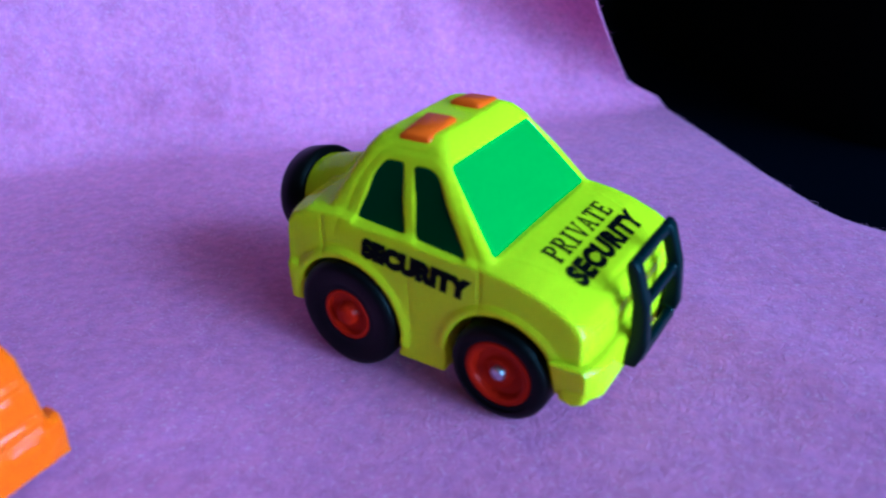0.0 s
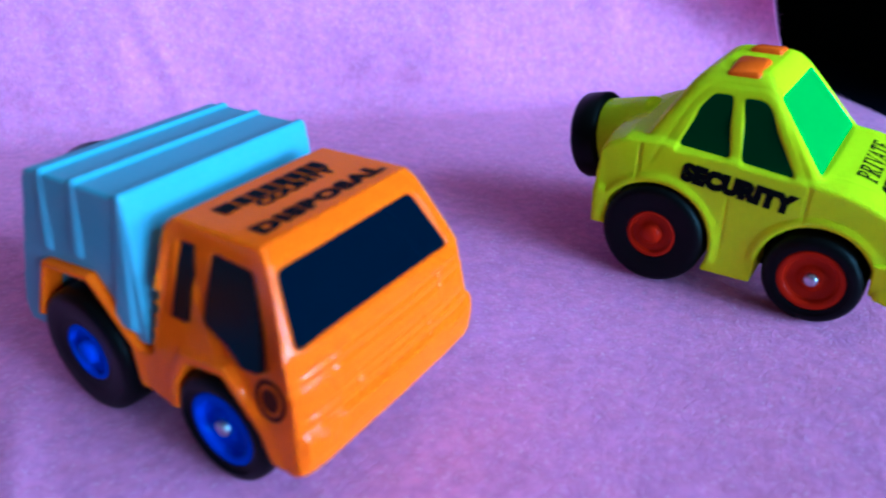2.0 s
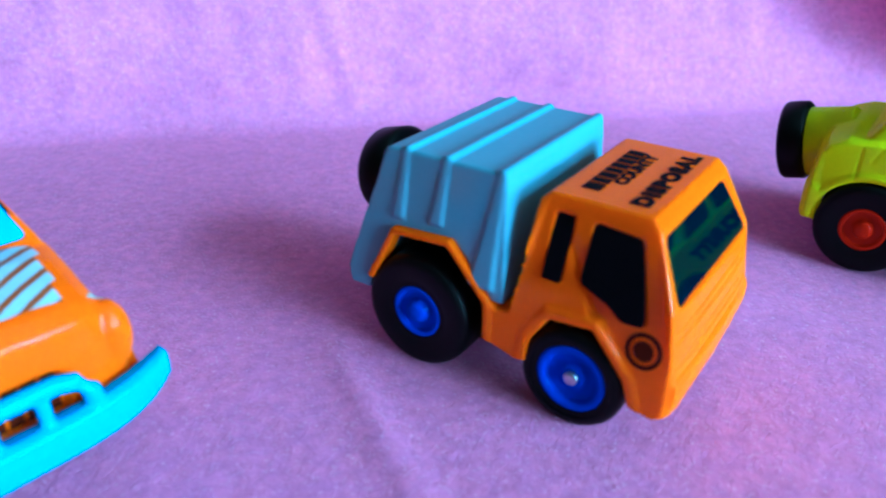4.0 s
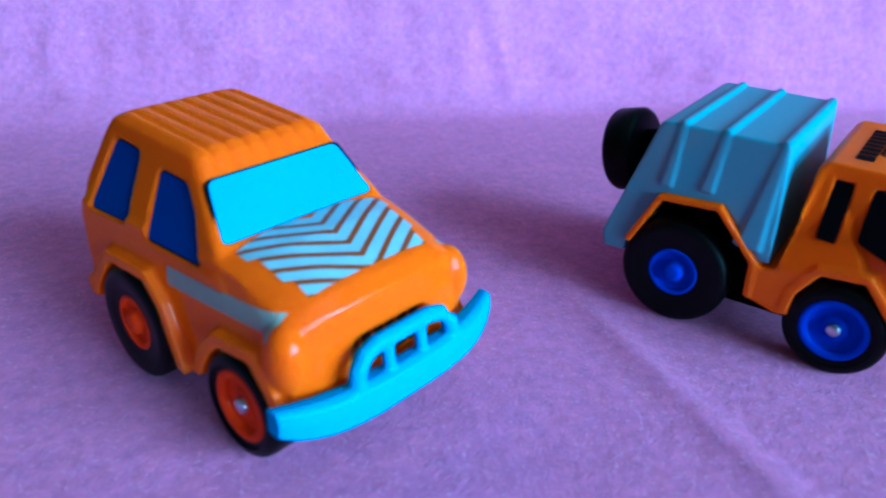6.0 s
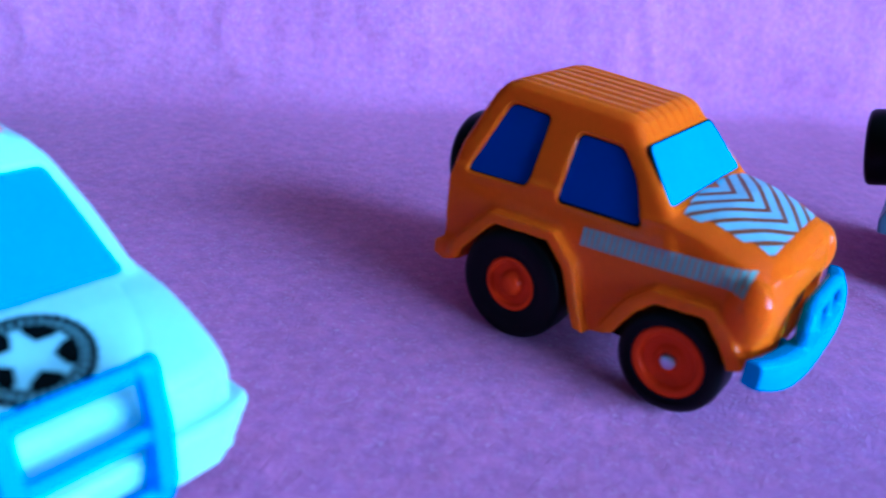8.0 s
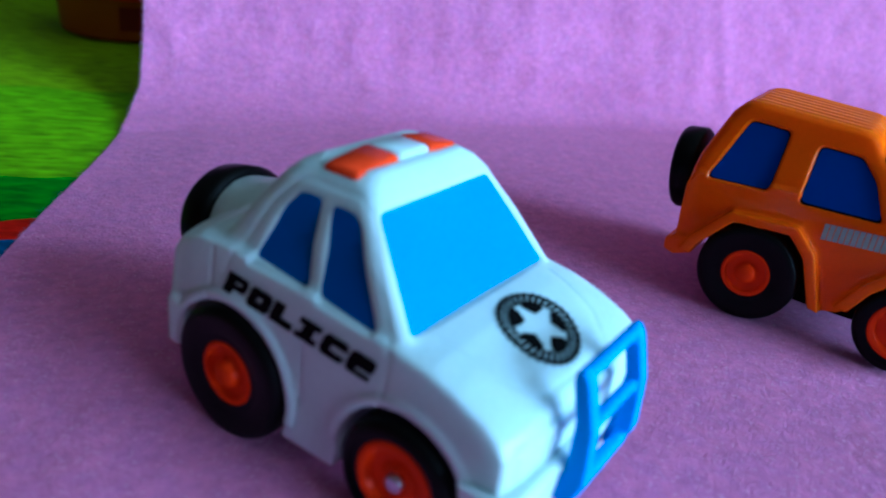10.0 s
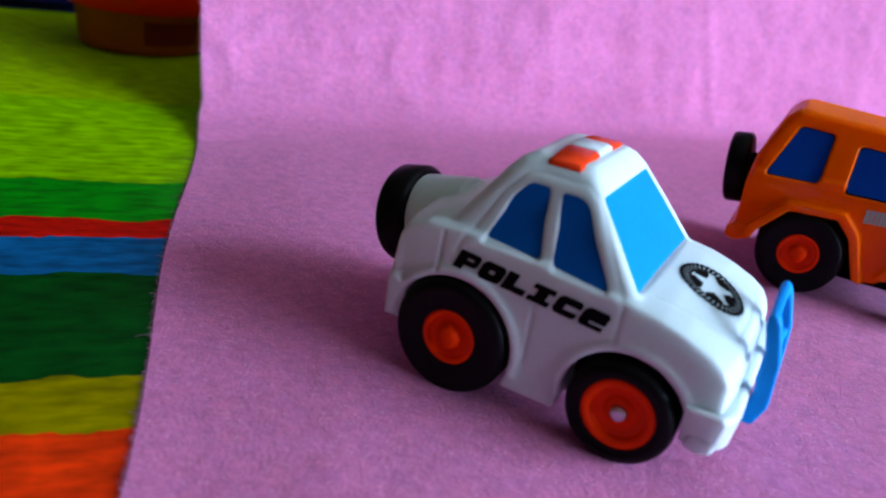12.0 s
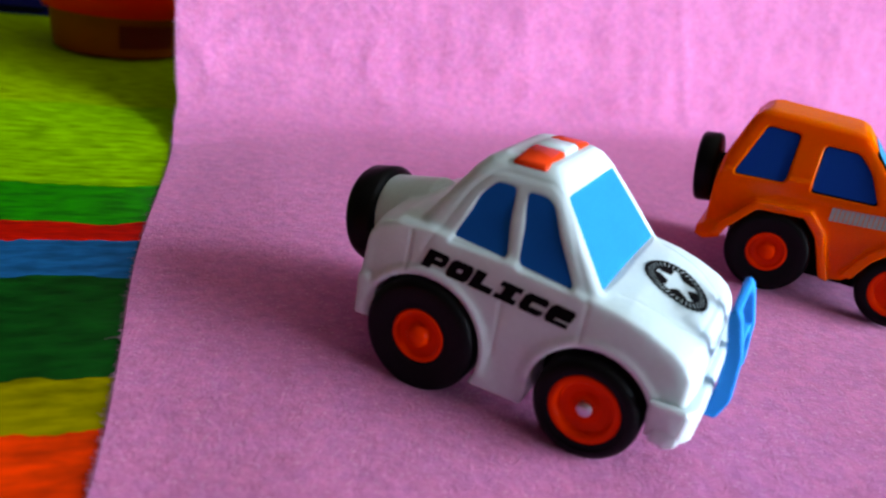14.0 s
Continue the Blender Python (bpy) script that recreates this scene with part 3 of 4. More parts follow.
# the coloured mat under the felt
bm = bmesh.new()
xs, ys = np.linspace(-0.60, 0.02, 63), np.linspace(-0.30, 0.40, 71)
grid = [[bm.verts.new((x, y, -0.0019 + 0.0004 * noise.noise((x * 18, y * 14, 0)))) for x in xs] for y in ys]
for a, b in zip(grid, grid[1:]):
    for i in range(len(xs) - 1):
        bm.faces.new((a[i], a[i + 1], b[i + 1], b[i]))
ret = bmesh.ops.extrude_face_region(bm, geom=bm.faces[:])
bmesh.ops.translate(bm, vec=(0, 0, -0.0007), verts=[v for v in ret["geom"] if isinstance(v, bmesh.types.BMVert)])
tagged(part("table_mat", bm, M_MAT, None, scale=1.0), "table mat with hand-coloured bands of red, yellow, green and blue", "table mat")


def fuzz(cloth, grid):
    """Loose fibres that stand up from the felt, thicker along its two cut ends."""
    rng = random.Random(5)
    verts, faces = [], []
    nj, ni = len(grid), len(grid[0])

    def fibre(p, along, up, long, wide, lift):
        side = along.cross(up).normalized() * wide
        bend = Vector((rng.uniform(-1, 1), rng.uniform(-1, 1), 0)) * long * 0.25
        at = len(verts)
        for q, h in ((0, 0.0), (0.35, 0.8), (0.7, 1.0), (1, 0.7)):
            c = p + along * long * q + bend * q * q + up * lift * h
            verts.append(c - side * (1 - 0.6 * q)), verts.append(c + side * (1 - 0.6 * q))
        for k in range(3):
            faces.append((at + 2 * k, at + 2 * k + 1, at + 2 * k + 3, at + 2 * k + 2))

    for _ in range(26000):
        j, i = rng.randrange(10, nj - 2), rng.randrange(1, ni - 1)
        p, e1, e2 = grid[j][i], grid[j][i + 1] - grid[j][i], grid[j + 1][i] - grid[j][i]
        up = e1.cross(e2).normalized()
        a = rng.uniform(0, 2 * math.pi)
        along = (e1.normalized() * math.cos(a) + e2.normalized() * math.sin(a)).normalized()
        fibre(p + e1 * rng.random() + e2 * rng.random() - up * 0.00006, along, up, rng.uniform(0.0007, 0.0024), rng.uniform(0.00003, 0.00006), rng.uniform(0.0001, 0.00045))
    for i, out in ((0, -1), (ni - 1, 1)):
        for _ in range(3600):
            j = rng.randrange(10, nj - 2)
            p, e2 = grid[j][i], grid[j + 1][i] - grid[j][i]
            e1 = (grid[j][i] - grid[j][i - out]).normalized()
            up = (e1 * out).cross(e2).normalized()
            along = (e1 + e2.normalized() * rng.uniform(-1, 1) + up * rng.uniform(-0.3, 0.4)).normalized()
            fibre(p + e2 * rng.random() - e1 * 0.0004 - up * rng.uniform(0, 0.0005), along, up, rng.uniform(0.0005, 0.0011), rng.uniform(0.00002, 0.00004), 0.0001)
    me = bpy.data.meshes.new("fuzz")
    me.from_pydata([tuple(v) for v in verts], [], faces)
    tagged(link_mesh("fuzz", me, M_FUZZ, cloth), "fine pale pink fibres standing up from the felt", kind="stuff")


def felt():
    """The pink felt: flat under the toys, turned up behind them, its ends not quite straight."""
    kx = [-0.300, -0.282, -0.221, -0.170, -0.113, -0.065, 0.0, 0.075]
    fold = [0.036, 0.040, 0.050, 0.060, 0.066, 0.072, 0.077, 0.083]
    rad = [0.040, 0.036, 0.022, 0.011, 0.010, 0.009, 0.008, 0.006]
    lean = [62, 64, 72, 78, 80, 82, 84, 86]
    flat_n, up_n = 120, 70
    across = [0.0, 0.0004, 0.0012] + [i / 250 for i in range(1, 250)] + [0.9988, 0.9996, 1.0]
    # creases in the upright part: ends (x, z), half width, height
    creases = [((-0.2755, 0.0220), (-0.2700, 0.0160), 0.0016, 0.0010), ((-0.2700, 0.0160), (-0.2605, 0.0220), 0.0016, 0.0009), ((-0.2700, 0.0160), (-0.2690, 0.0080), 0.0018, 0.0006),
               ((-0.2196, 0.0260), (-0.2230, 0.0160), 0.0018, 0.0007), ((-0.2230, 0.0160), (-0.2170, 0.0060), 0.0018, 0.0009), ((-0.1110, 0.0480), (-0.0990, 0.0040), 0.0024, 0.0011), ((-0.2450, 0.0330), (-0.2330, 0.0200), 0.0022, 0.0007)]
    bm = bmesh.new()
    rows = []
    for j in range(flat_n + up_n + 1):
        row = []
        for s in across:
            x = -0.288 + s * (0.078 + 0.288)
            f, R, a = np.interp(x, kx, fold), np.interp(x, kx, rad), radians(np.interp(x, kx, lean))
            if j <= flat_n:
                q = j / flat_n
                y, z = -0.23 + (f + 0.23) * q, 0.0
                d = 0.0
            else:
                d = (j - flat_n) / up_n * 0.105
                t = min(d / R, a)
                y, z = f + R * math.sin(t), R * (1 - math.cos(t))
                rest = d - R * a
                if rest > 0:
                    y, z = y + rest * math.cos(a), z + rest * math.sin(a)
            # uneven ends
            x2 = x
            left = -0.2893 + 0.0105 * min(max((y + 0.09) / 0.13, -0.4), 1.05) + 0.0008 * math.sin(y * 60)
            right = np.interp(y, [-0.23, -0.05, 0.009, 0.0145, 0.021, 0.04, 0.06, 0.085], [0.15, 0.125, 0.0852, 0.0812, 0.0790, 0.0766, 0.0752, 0.0728])
            turn = min(max(z / 0.006, 0.0), 1.0)
            turn = turn * turn * (3 - 2 * turn)
            right -= turn * (0.006 + min(z, 0.06) * 0.54)
            left += turn * 0.0018
            x2 = left + s * (right - left)
            # the upright end curls in towards the toys
            if z > 0:
                span = 0.040 + 0.5 * min(z, 0.05)
                c = max(0.0, (x2 - (right - span)) / span)
                y -= (0.012 + 0.25 * min(z, 0.05)) * c ** 2.8 * min(z / 0.03, 1.0)
                y += 0.007 * math.exp(-((x2 - 0.035) / 0.032) ** 2) * min(z / 0.02, 1.0)
            z += 0.0006 * noise.noise((x2 * 22, y * 22, 3.0)) * (1 if d == 0 else 0.5) * min(max((x2 + 0.28) / 0.03, 0.15), 1.0)
            z += 0.0016 * math.exp(-((x2 - 0.055 + 0.5 * (y + 0.03)) / 0.008) ** 2) * (0.5 if y < 0.05 else 0)
            z += 0.0007 * math.exp(-((x2 + 0.0945 + 0.33 * (y + 0.052)) / 0.0022) ** 2) * min(max((-0.02 - y) / 0.02, 0.0), 1.0)
            if z > 0.001:
                for (xa, za), (xb, zb), half, high in creases:
                    q = min(max(((x2 - xa) * (xb - xa) + (z - za) * (zb - za)) / ((xb - xa) ** 2 + (zb - za) ** 2), 0.0), 1.0)
                    y -= 0.45 * high * math.exp(-((x2 - xa - q * (xb - xa)) ** 2 + (z - za - q * (zb - za)) ** 2) / half ** 2)
            if z > 0.006:
                y += 0.0016 * noise.noise((x2 * 30, z * 45, 9.0)) + 0.0006 * noise.noise((x2 * 120, z * 120, 5.0))
            dip = 0.0008 * math.exp(-((x2 + 0.235) / 0.05) ** 2 - ((y + 0.07) / 0.06) ** 2) + 0.0009 * min(max((x2 + 0.05) / 0.035, 0.0), 1.0)
            if d == 0:
                dip += 0.0008 * min(max((left + 0.022 - x2) / 0.016, 0.0), 1.0)
            row.append(bm.verts.new((x2, y, z - 0.0005 - (dip if d == 0 else dip * max(0.0, 1 - d / 0.01)))))
        rows.append(row)
    for a, b in zip(rows, rows[1:]):
        for i in range(len(across) - 1):
            bm.faces.new((a[i], a[i + 1], b[i + 1], b[i]))
    keep = [[v.co.copy() for v in r] for r in rows]
    bmesh.ops.recalc_face_normals(bm, faces=bm.faces)
    ob = part("felt_cloth", bm, M_FELT, None, scale=1.0, sharp=180)
    s = ob.modifiers.new("thickness", "SOLIDIFY")
    s.thickness, s.offset = 0.0006, -1
    if ob.data.polygons[0].normal.z < 0:
        s.offset = 1
    fuzz(ob, keep)
    return tagged(ob, "pink felt sheet on the table, turned up behind the toys", "felt cloth")


felt()


# ---------------------------------------------------------------- things beside the felt
def black_bag():
    """A black bag standing past the felt's end."""
    bm = bmesh.new()
    rings = []
    for k in range(13):
        q = k / 12
        z = q * 150
        w = 1 - 0.10 * q - 0.25 * max(0, q - 0.8) * 2
        ring = []
        for i in range(40):
            a = 2 * math.pi * i / 40
            r = (abs(math.cos(a)) ** 4 + abs(math.sin(a)) ** 4) ** -0.25
            n = 1 + 0.03 * noise.noise((math.cos(a) * 2, math.sin(a) * 2, z * 0.03))
            ring.append((130 * r * math.cos(a) * w * n, 110 * r * math.sin(a) * w * n, z))
        rings.append(ring)
    loft(bm, rings)
    ob = part("bag", bm, M_BLACKBAG, None, sharp=70)
    ob.matrix_world = pose(0.224, 0.140, -0.004, 0, 0, 4)
    tagged(ob, "black fabric bag standing on the table", "bag")
    bm = bmesh.new()
    tube(bm, [(-40, 0, 148), (-36, 0, 175), (-15, 0, 195), (15, 0, 195), (36, 0, 175), (40, 0, 148)], 4, squash=1.5)
    part("handle", bm, M_BLACKBAG, ob)


black_bag()


def dough_tub():
    e = tagged(new("dough_tub"), "amber plastic modelling-dough tub with a red lid", "tub")
    e.matrix_world = pose(-0.2955, 0.158, -0.0017, 0, 0, 0)
    up = Matrix.Rotation(radians(90), 4, "X")
    bm = lathe([(0.01, 0), (20.5, 0), (22, 1), (23.4, 16), (23.4, 18), (0.01, 18)], seg=56, cap=False)
    bm.transform(up)
    tub = part("tub", bm, M_TUB, e, sharp=40)
    bm = lathe([(0.01, 14.5), (25.0, 14.5), (25.6, 15.2), (25.8, 22), (25.0, 23.2), (22, 23.4), (21.5, 22.6), (0.01, 22.6)], seg=56, cap=False)
    bm.transform(up)
    part("lid", bm, M_LID, e, "red snap-on lid", sharp=40)
    bm = bmesh.new()
    rows = [[bm.verts.new(((r + 0.15) * math.sin(a), -(r + 0.15) * math.cos(a), z)) for a in np.linspace(0.05, 0.95, 14)] for z, r in ((4, 22.3), (12, 23.05))]
    for i in range(13):
        bm.faces.new((rows[0][i], rows[0][i + 1], rows[1][i + 1], rows[1][i]))
    part("label", bm, M_TUBLABEL, tub, "dark red printed label", sharp=60)


dough_tub()


def navy_box():
    bm = box_bm(-60, 60, -40, 40, 0, 70)
    bmesh.ops.bevel(bm, geom=bm.edges[:], offset=4, segments=3, affect="EDGES")
    e = part("storage_box", bm, M_NAVY, None)
    e.matrix_world = pose(-0.384, 0.245, -0.0017, 0, 0, 6)
    tagged(e, "dark navy plastic storage box behind the mat", "box")
    bm = box_bm(-62, 62, -42, 42, 66, 74)
    bmesh.ops.bevel(bm, geom=bm.edges[:], offset=2, segments=2, affect="EDGES")
    part("lid", bm, M_NAVY, e)


navy_box()


# ---------------------------------------------------------------- the two patrol cars (one mould)
def flare(bm, cx, cz, r0, r1, a0, a1, y_in, y_out):
    """A raised lip round a wheel opening, on both sides."""
    for s in (-1, 1):
        outer, inner = arc(cx, cz, r1, a0, a1, 18), arc(cx, cz, r0, a0, a1, 18)
        loft(bm, [[(x, s * y_in, z) for x, z in outer + inner[::-1]], [(x, s * y_out, z) for x, z in outer + inner[::-1]]])


SEDAN_SIDE = {s: Face((0, s * 13.5, 20.0), (-s, 0, 0), (0, -s * 3.7 / 12.0, 1)) for s in (-1, 1)}
SEDAN_LOW = {s: Face((0, s * 14.0, 18.0), (-s, 0, 0), (0, -s * 0.16, 1)) for s in (-1, 1)}
SEDAN_WIND = Face((22.3, 0, 20.75), (0, 1, 0), (-7.4, 0, 9.2))
SEDAN_HOOD = Face((28.7, 0, 19.0), (0, 1, 0), (-1, 0, 0.26))
WIND_POLY = [(-12.2, 0.0), (12.0, 0.0), (9.1, 12.4), (-9.3, 12.4)]
REAR_WIN = [(1.6, 1.4), (9.8, 1.3), (8.2, 10.5), (5.6, 10.5), (3.9, 8.3)]
FRONT_WIN = [(11.5, 0.8), (19.2, 0.2), (13.6, 9.6), (12.4, 10.3), (9.9, 10.4)]


def side_poly(poly, s):
    return [(x * -s, z) for x, z in poly]


def sedan_mesh():
    bm = bmesh.new()
    low = [(-10.9, 8.0), (-11.2, 14.0), (-10.6, 20.0), (-9.6, 22.0), (-6.0, 23.4), (-1.0, 23.8), (12, 22.5), (22.6, 21.2), (26, 20.6), (29, 19.6), (32.5, 17.9), (34.9, 16.6), (35.9, 14.8), (35.9, 11.0), (36.6, 10.6), (36.3, 5.6), (34.8, 4.8), (32.2, 5.2)]
    low += arc(24, 6.4, 8.0, -8, 188, 18)
    low += [(15.6, 3.1), (11.2, 3.1)]
    low += arc(0, 7.3, 8.9, -28, 184, 18)
    low += [(-9.2, 7.0)]

    def crown(x, y, z):
        top = max(0.0, (z - 14.0) / 8.0)
        k = abs(y) / 14.0
        nose = min(max((x - 27.0) / 8.0, 0.0), 1.0) * min(max((15.5 - z) / 3.0, 0.0), 1.0)
        return (x - (0.8 * k ** 4 if x > 33 else 0) + (0.8 * k ** 4 if x < -8 else 0), y * (1 - 0.025 * top * top + 0.012 * nose), z - 0.7 * k ** 6 * top - 0.35 * k ** 2 * top)

    prism(bm, low, 14.3, crown, stations=(-1, -0.96, -0.88, -0.75, -0.55, -0.3, 0, 0.3, 0.55, 0.75, 0.88, 0.96, 1))
    # cabin
    cab = []
    for z, x0, x1, w in ((18.5, -6.2, 24.2, 13.75), (20.5, -4.8, 22.7, 13.25), (26.0, -1.2, 18.2, 11.85), (30.8, 1.9, 14.4, 9.9), (32.2, 3.2, 13.0, 8.8), (33.0, 4.8, 11.8, 7.4)):
        ring = []
        for p in round_poly([(x0, -w), (x1, -w), (x1, w), (x0, w)], 1.2, 3):
            bow = 0.7 * (1 - (p[1] / w) ** 2)
            ring.append((p[0] + (bow if p[0] > (x0 + x1) / 2 else -bow * 2.0), p[1], z + (0.5 * (1 - (p[1] / w) ** 2) if z > 31 else 0)))
        cab.append(ring)
    loft(bm, cab)
    # wheel lips, bumpers, tail boss
    flare(bm, 24, 6.4, 8.0, 9.1, 24, 176, 12.5, 14.65)
    flare(bm, 0, 7.3, 8.9, 10.0, -14, 172, 12.5, 14.75)
    prism(bm, [(-11.9, 7.2), (-11.9, 13.0), (-11.2, 13.7), (-8.6, 13.7), (-8.6, 7.2)], 14.8, lambda x, y, z: (x + 1.6 * (abs(y) / 14.8) ** 5 * (x < -10), y, z), stations=(-1, -0.93, -0.8, 0, 0.8, 0.93, 1))
    b = lathe([(0.01, -3.4), (6.5, -3.4), (6.5, 5.5), (0.01, 5.5)], seg=40, cap=False)
    b.transform(Matrix.Translation((-11.5, 0, 16.9)) @ Matrix.Rotation(radians(SPARE_TILT), 4, "Y") @ Matrix.Rotation(radians(-90), 4, "Z"))
    tmp = bpy.data.meshes.new("b")
    bmesh.ops.remove_doubles(b, verts=b.verts, dist=0.05)
    b.to_mesh(tmp)
    b.free()
    bm.from_mesh(tmp)
    me = moulded(bm, 0.26, 12)
    co = coords(me)
    SEDAN_WIND.recess(co, round_poly(WIND_POLY, 0.9), 0.5, 2.2)
    for s in (-1, 1):
        for w in (REAR_WIN, FRONT_WIN):
            SEDAN_SIDE[s].recess(co, round_poly(side_poly(w, s), 0.7), 0.5, 2.0)
        SEDAN_SIDE[s].groove(co, side_poly([(-1.4, -0.6), (2.6, 8.8), (4.6, 11.4), (6.4, 12.0), (12.6, 12.0), (14.8, 10.6), (21.4, -0.6)], s), 0.3, 0.11, 2.2)
        SEDAN_LOW[s].groove(co, side_poly([(-3.4, 3.5), (-3.4, -2.0)], s), 0.22, 0.22, 2.0)
        SEDAN_LOW[s].groove(co, side_poly([(21.3, 1.5), (21.3, -3.6)], s), 0.2, 0.18, 2.0)
        SEDAN_LOW[s].groove(co, side_poly([(10.6, -1.5), (10.6, -9.5)], s), 0.2, 0.15, 2.0)
        SEDAN_HOOD.groove(co, [(s * 10.4, 5.0), (s * 9.0, -2.0), (s * 6.6, -5.4)], 0.3, 0.13, 3.0)
    f = Face((36, 0, 13.5), (0, 1, 0), (0, 0, 1))
    for s in (-1, 1):
        f.groove(co, [(s * 8.2, -1.6), (s * 8.2, 1.6), (s * 12.6, 1.6), (s * 12.6, -1.6), (s * 8.2, -1.6)], 0.22, 0.2, 3.0)
    f.groove(co, [(-7.2, 1.9), (7.2, 1.9)], 0.25, 0.25, 3.0)
    SEDAN_HOOD.groove(co, [(-6.6, -5.4), (0, -5.8), (6.6, -5.4)], 0.25, 0.12, 3.0)
    set_coords(me, co)
    return me


SPARE_TILT = -12.0
SEDAN = sedan_mesh()
SEDAN_TREE = tree_of(SEDAN)
SEDAN_DONE = finish(SEDAN.copy())


def front_bumper(car, mat):
    """A thick flat-faced bar with cut corners, proud of the nose."""
    bm = bmesh.new()

    def bar(x, y, z):
        k = max(0.0, abs(y) / 15.7 - 0.8) / 0.2
        return (x - 1.5 * k ** 1.5 * (x > 34), y * (1 - 0.018 * max(0, 10.0 - z)), z + (0.8 * k if z < 8 else 0))
    prism(bm, [(31.4, 5.0), (35.9, 4.9), (36.7, 5.7), (37.2, 10.6), (36.7, 11.3), (31.2, 11.2)], 15.7, bar, stations=(-1, -0.97, -0.9, -0.8, -0.5, 0, 0.5, 0.8, 0.9, 0.97, 1), y0=0.3)
    return link_mesh("front_bumper", finish(moulded(bm, 0.2, 4)), mat, car)


def bull_bar(car, mat):
    bm = bmesh.new()
    for s in (-1, 1):
        side = [(36.3, 6.6), (38.4, 6.4), (39.6, 9.5), (39.3, 15.5), (37.9, 20.6), (37.2, 21.5), (36.4, 21.3), (36.2, 20.3), (37.3, 16.0), (37.4, 10.5)]
        prism(bm, round_poly(side, 0.5, 2), 0.85, y0=s * 5.5, stations=(-1, 1))
    for x, z, h in ((36.9, 20.4, 0.75), (38.2, 14.8, 0.7), (38.4, 8.0, 0.9)):
        prism(bm, round_poly([(x - 0.6, z - h), (x + 0.6, z - h), (x + 0.6, z + h), (x - 0.6, z + h)], 0.3, 2), 5.4, stations=(-1, 1))
    for s in (-1, 1):
        tube(bm, [(35.0, s * 5.5, 9.0), (38.0, s * 5.5, 9.0)], 0.7, 8)
    me = moulded(bm, 0.2, 5)
    return link_mesh("bull_bar", finish(me), mat, car)


def roof_lamp(car, y0, y1, mat, name="roof_light", label=""):
    bm = bmesh.new()
    out = round_poly([(6.4, y0), (11.1, y0), (11.1, y1), (6.4, y1)], 0.5, 3)
    top = round_poly([(6.8, y0 + 0.3), (10.7, y0 + 0.3), (10.7, y1 - 0.3), (6.8, y1 - 0.3)], 0.5, 3)
    drop = lambda y: 0.013 * y * y
    loft(bm, [[(x, y, 31.0) for x, y in out], [(x, y, 33.6 - drop(y)) for x, y in out], [(x, y, 33.95 - drop(y)) for x, y in top]])
    return part(name, bm, mat, car, label, sharp=50)


def sedan(name, at, heading, label, body, wind, side_win, bar, lamp_mat, middle):
    off = Matrix.Rotation(radians(heading), 2) @ Vector((0.0, 0.6))
    car = toy(name, (at[0] + off.x, at[1] + off.y), heading, label, 1.077, 0.6)
    link_mesh("body", SEDAN_DONE.copy(), body, car)
    front_bumper(car, body)
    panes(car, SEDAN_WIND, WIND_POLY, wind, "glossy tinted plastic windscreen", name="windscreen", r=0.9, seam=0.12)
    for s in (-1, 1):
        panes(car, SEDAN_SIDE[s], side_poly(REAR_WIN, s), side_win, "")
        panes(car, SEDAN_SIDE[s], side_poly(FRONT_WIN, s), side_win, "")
    chassis(car)
    four_wheels(car, M_RIM if name == "police_car" else M_RIM_SHADED)
    spare_wheel(car, (-18.5, 0, 15.7), SPARE_TILT, 7.45, 4.8, body)
    bull_bar(car, bar)
    for y0, y1 in ((-8.6, -2.5), (2.5, 7.6)):
        roof_lamp(car, y0, y1, lamp_mat)
    if middle:
        roof_lamp(car, -2.45, 2.45, body, "roof_light_base", "white plastic block between the lamps")
    return car


def lettering(car, face, tree, bm, mat, name="lettering", label="", lift=0.06):
    draped(bm, face, tree, lift)
    return part(name, bm, mat, car, label, smooth=False)


def moved(bm, dx, dy, turn=0.0):
    bm.transform(Matrix.Translation((dx, dy, 0)) @ Matrix.Rotation(radians(turn), 4, "Z"))
    return bm


def side_words(car, text, x0, z0, x1, z1, h, bold, lean, spread=1.0, heavy=False):
    for s in (-1, 1):
        f = SEDAN_LOW[s]
        long = math.hypot(x1 - x0, z1 - z0)
        bm = block_word(text, long, h, lean) if heavy else word(text, long, h, bold, lean, spread)
        c = ((x0 + x1) / 2, (z0 + z1) / 2 - 18.0)
        turn = math.degrees(math.atan2(z1 - z0, x1 - x0))
        moved(bm, c[0] if s < 0 else -c[0], c[1], turn if s < 0 else -turn)
        lettering(car, f, SEDAN_TREE, bm, M_INK, label="bold black printed word %s" % text)


yellow = sedan("security_car", (0, 0), -40.0, "lime yellow plastic toy security car with green windows", M_LIME, M_GREEN_GLASS, M_GREEN_SHADED, M_BAR_BLACK, M_LIGHT_ORANGE, False)
side_words(yellow, "SECURITY", 3.4, 18.8, 20.2, 16.7, 3.1, 0.11, 0.0, 1.1)
lettering(yellow, SEDAN_HOOD, SEDAN_TREE, moved(slab_word("PRIVATE", 15.6, 2.9), 0, 1.6), M_INK, label="thin black printed word PRIVATE")
lettering(yellow, SEDAN_HOOD, SEDAN_TREE, moved(word("SECURITY", 18.4, 3.3, 0.075, 0.0, 1.1), 0.5, -2.3), M_INK, label="bold black printed word SECURITY")

police = sedan("police_car", (-237.66, -61.9), -46.47, "white plastic toy police car with blue windows and blue bull bar", M_WHITE, M_BLUE_GLASS, M_POLICE_SHADED, M_BAR_BLUE, M_LIGHT_RED, True)
side_words(police, "POLICE", -0.9, 18.75, 19.9, 16.95, 2.6, 0.12, 0.3, 1.25, True)


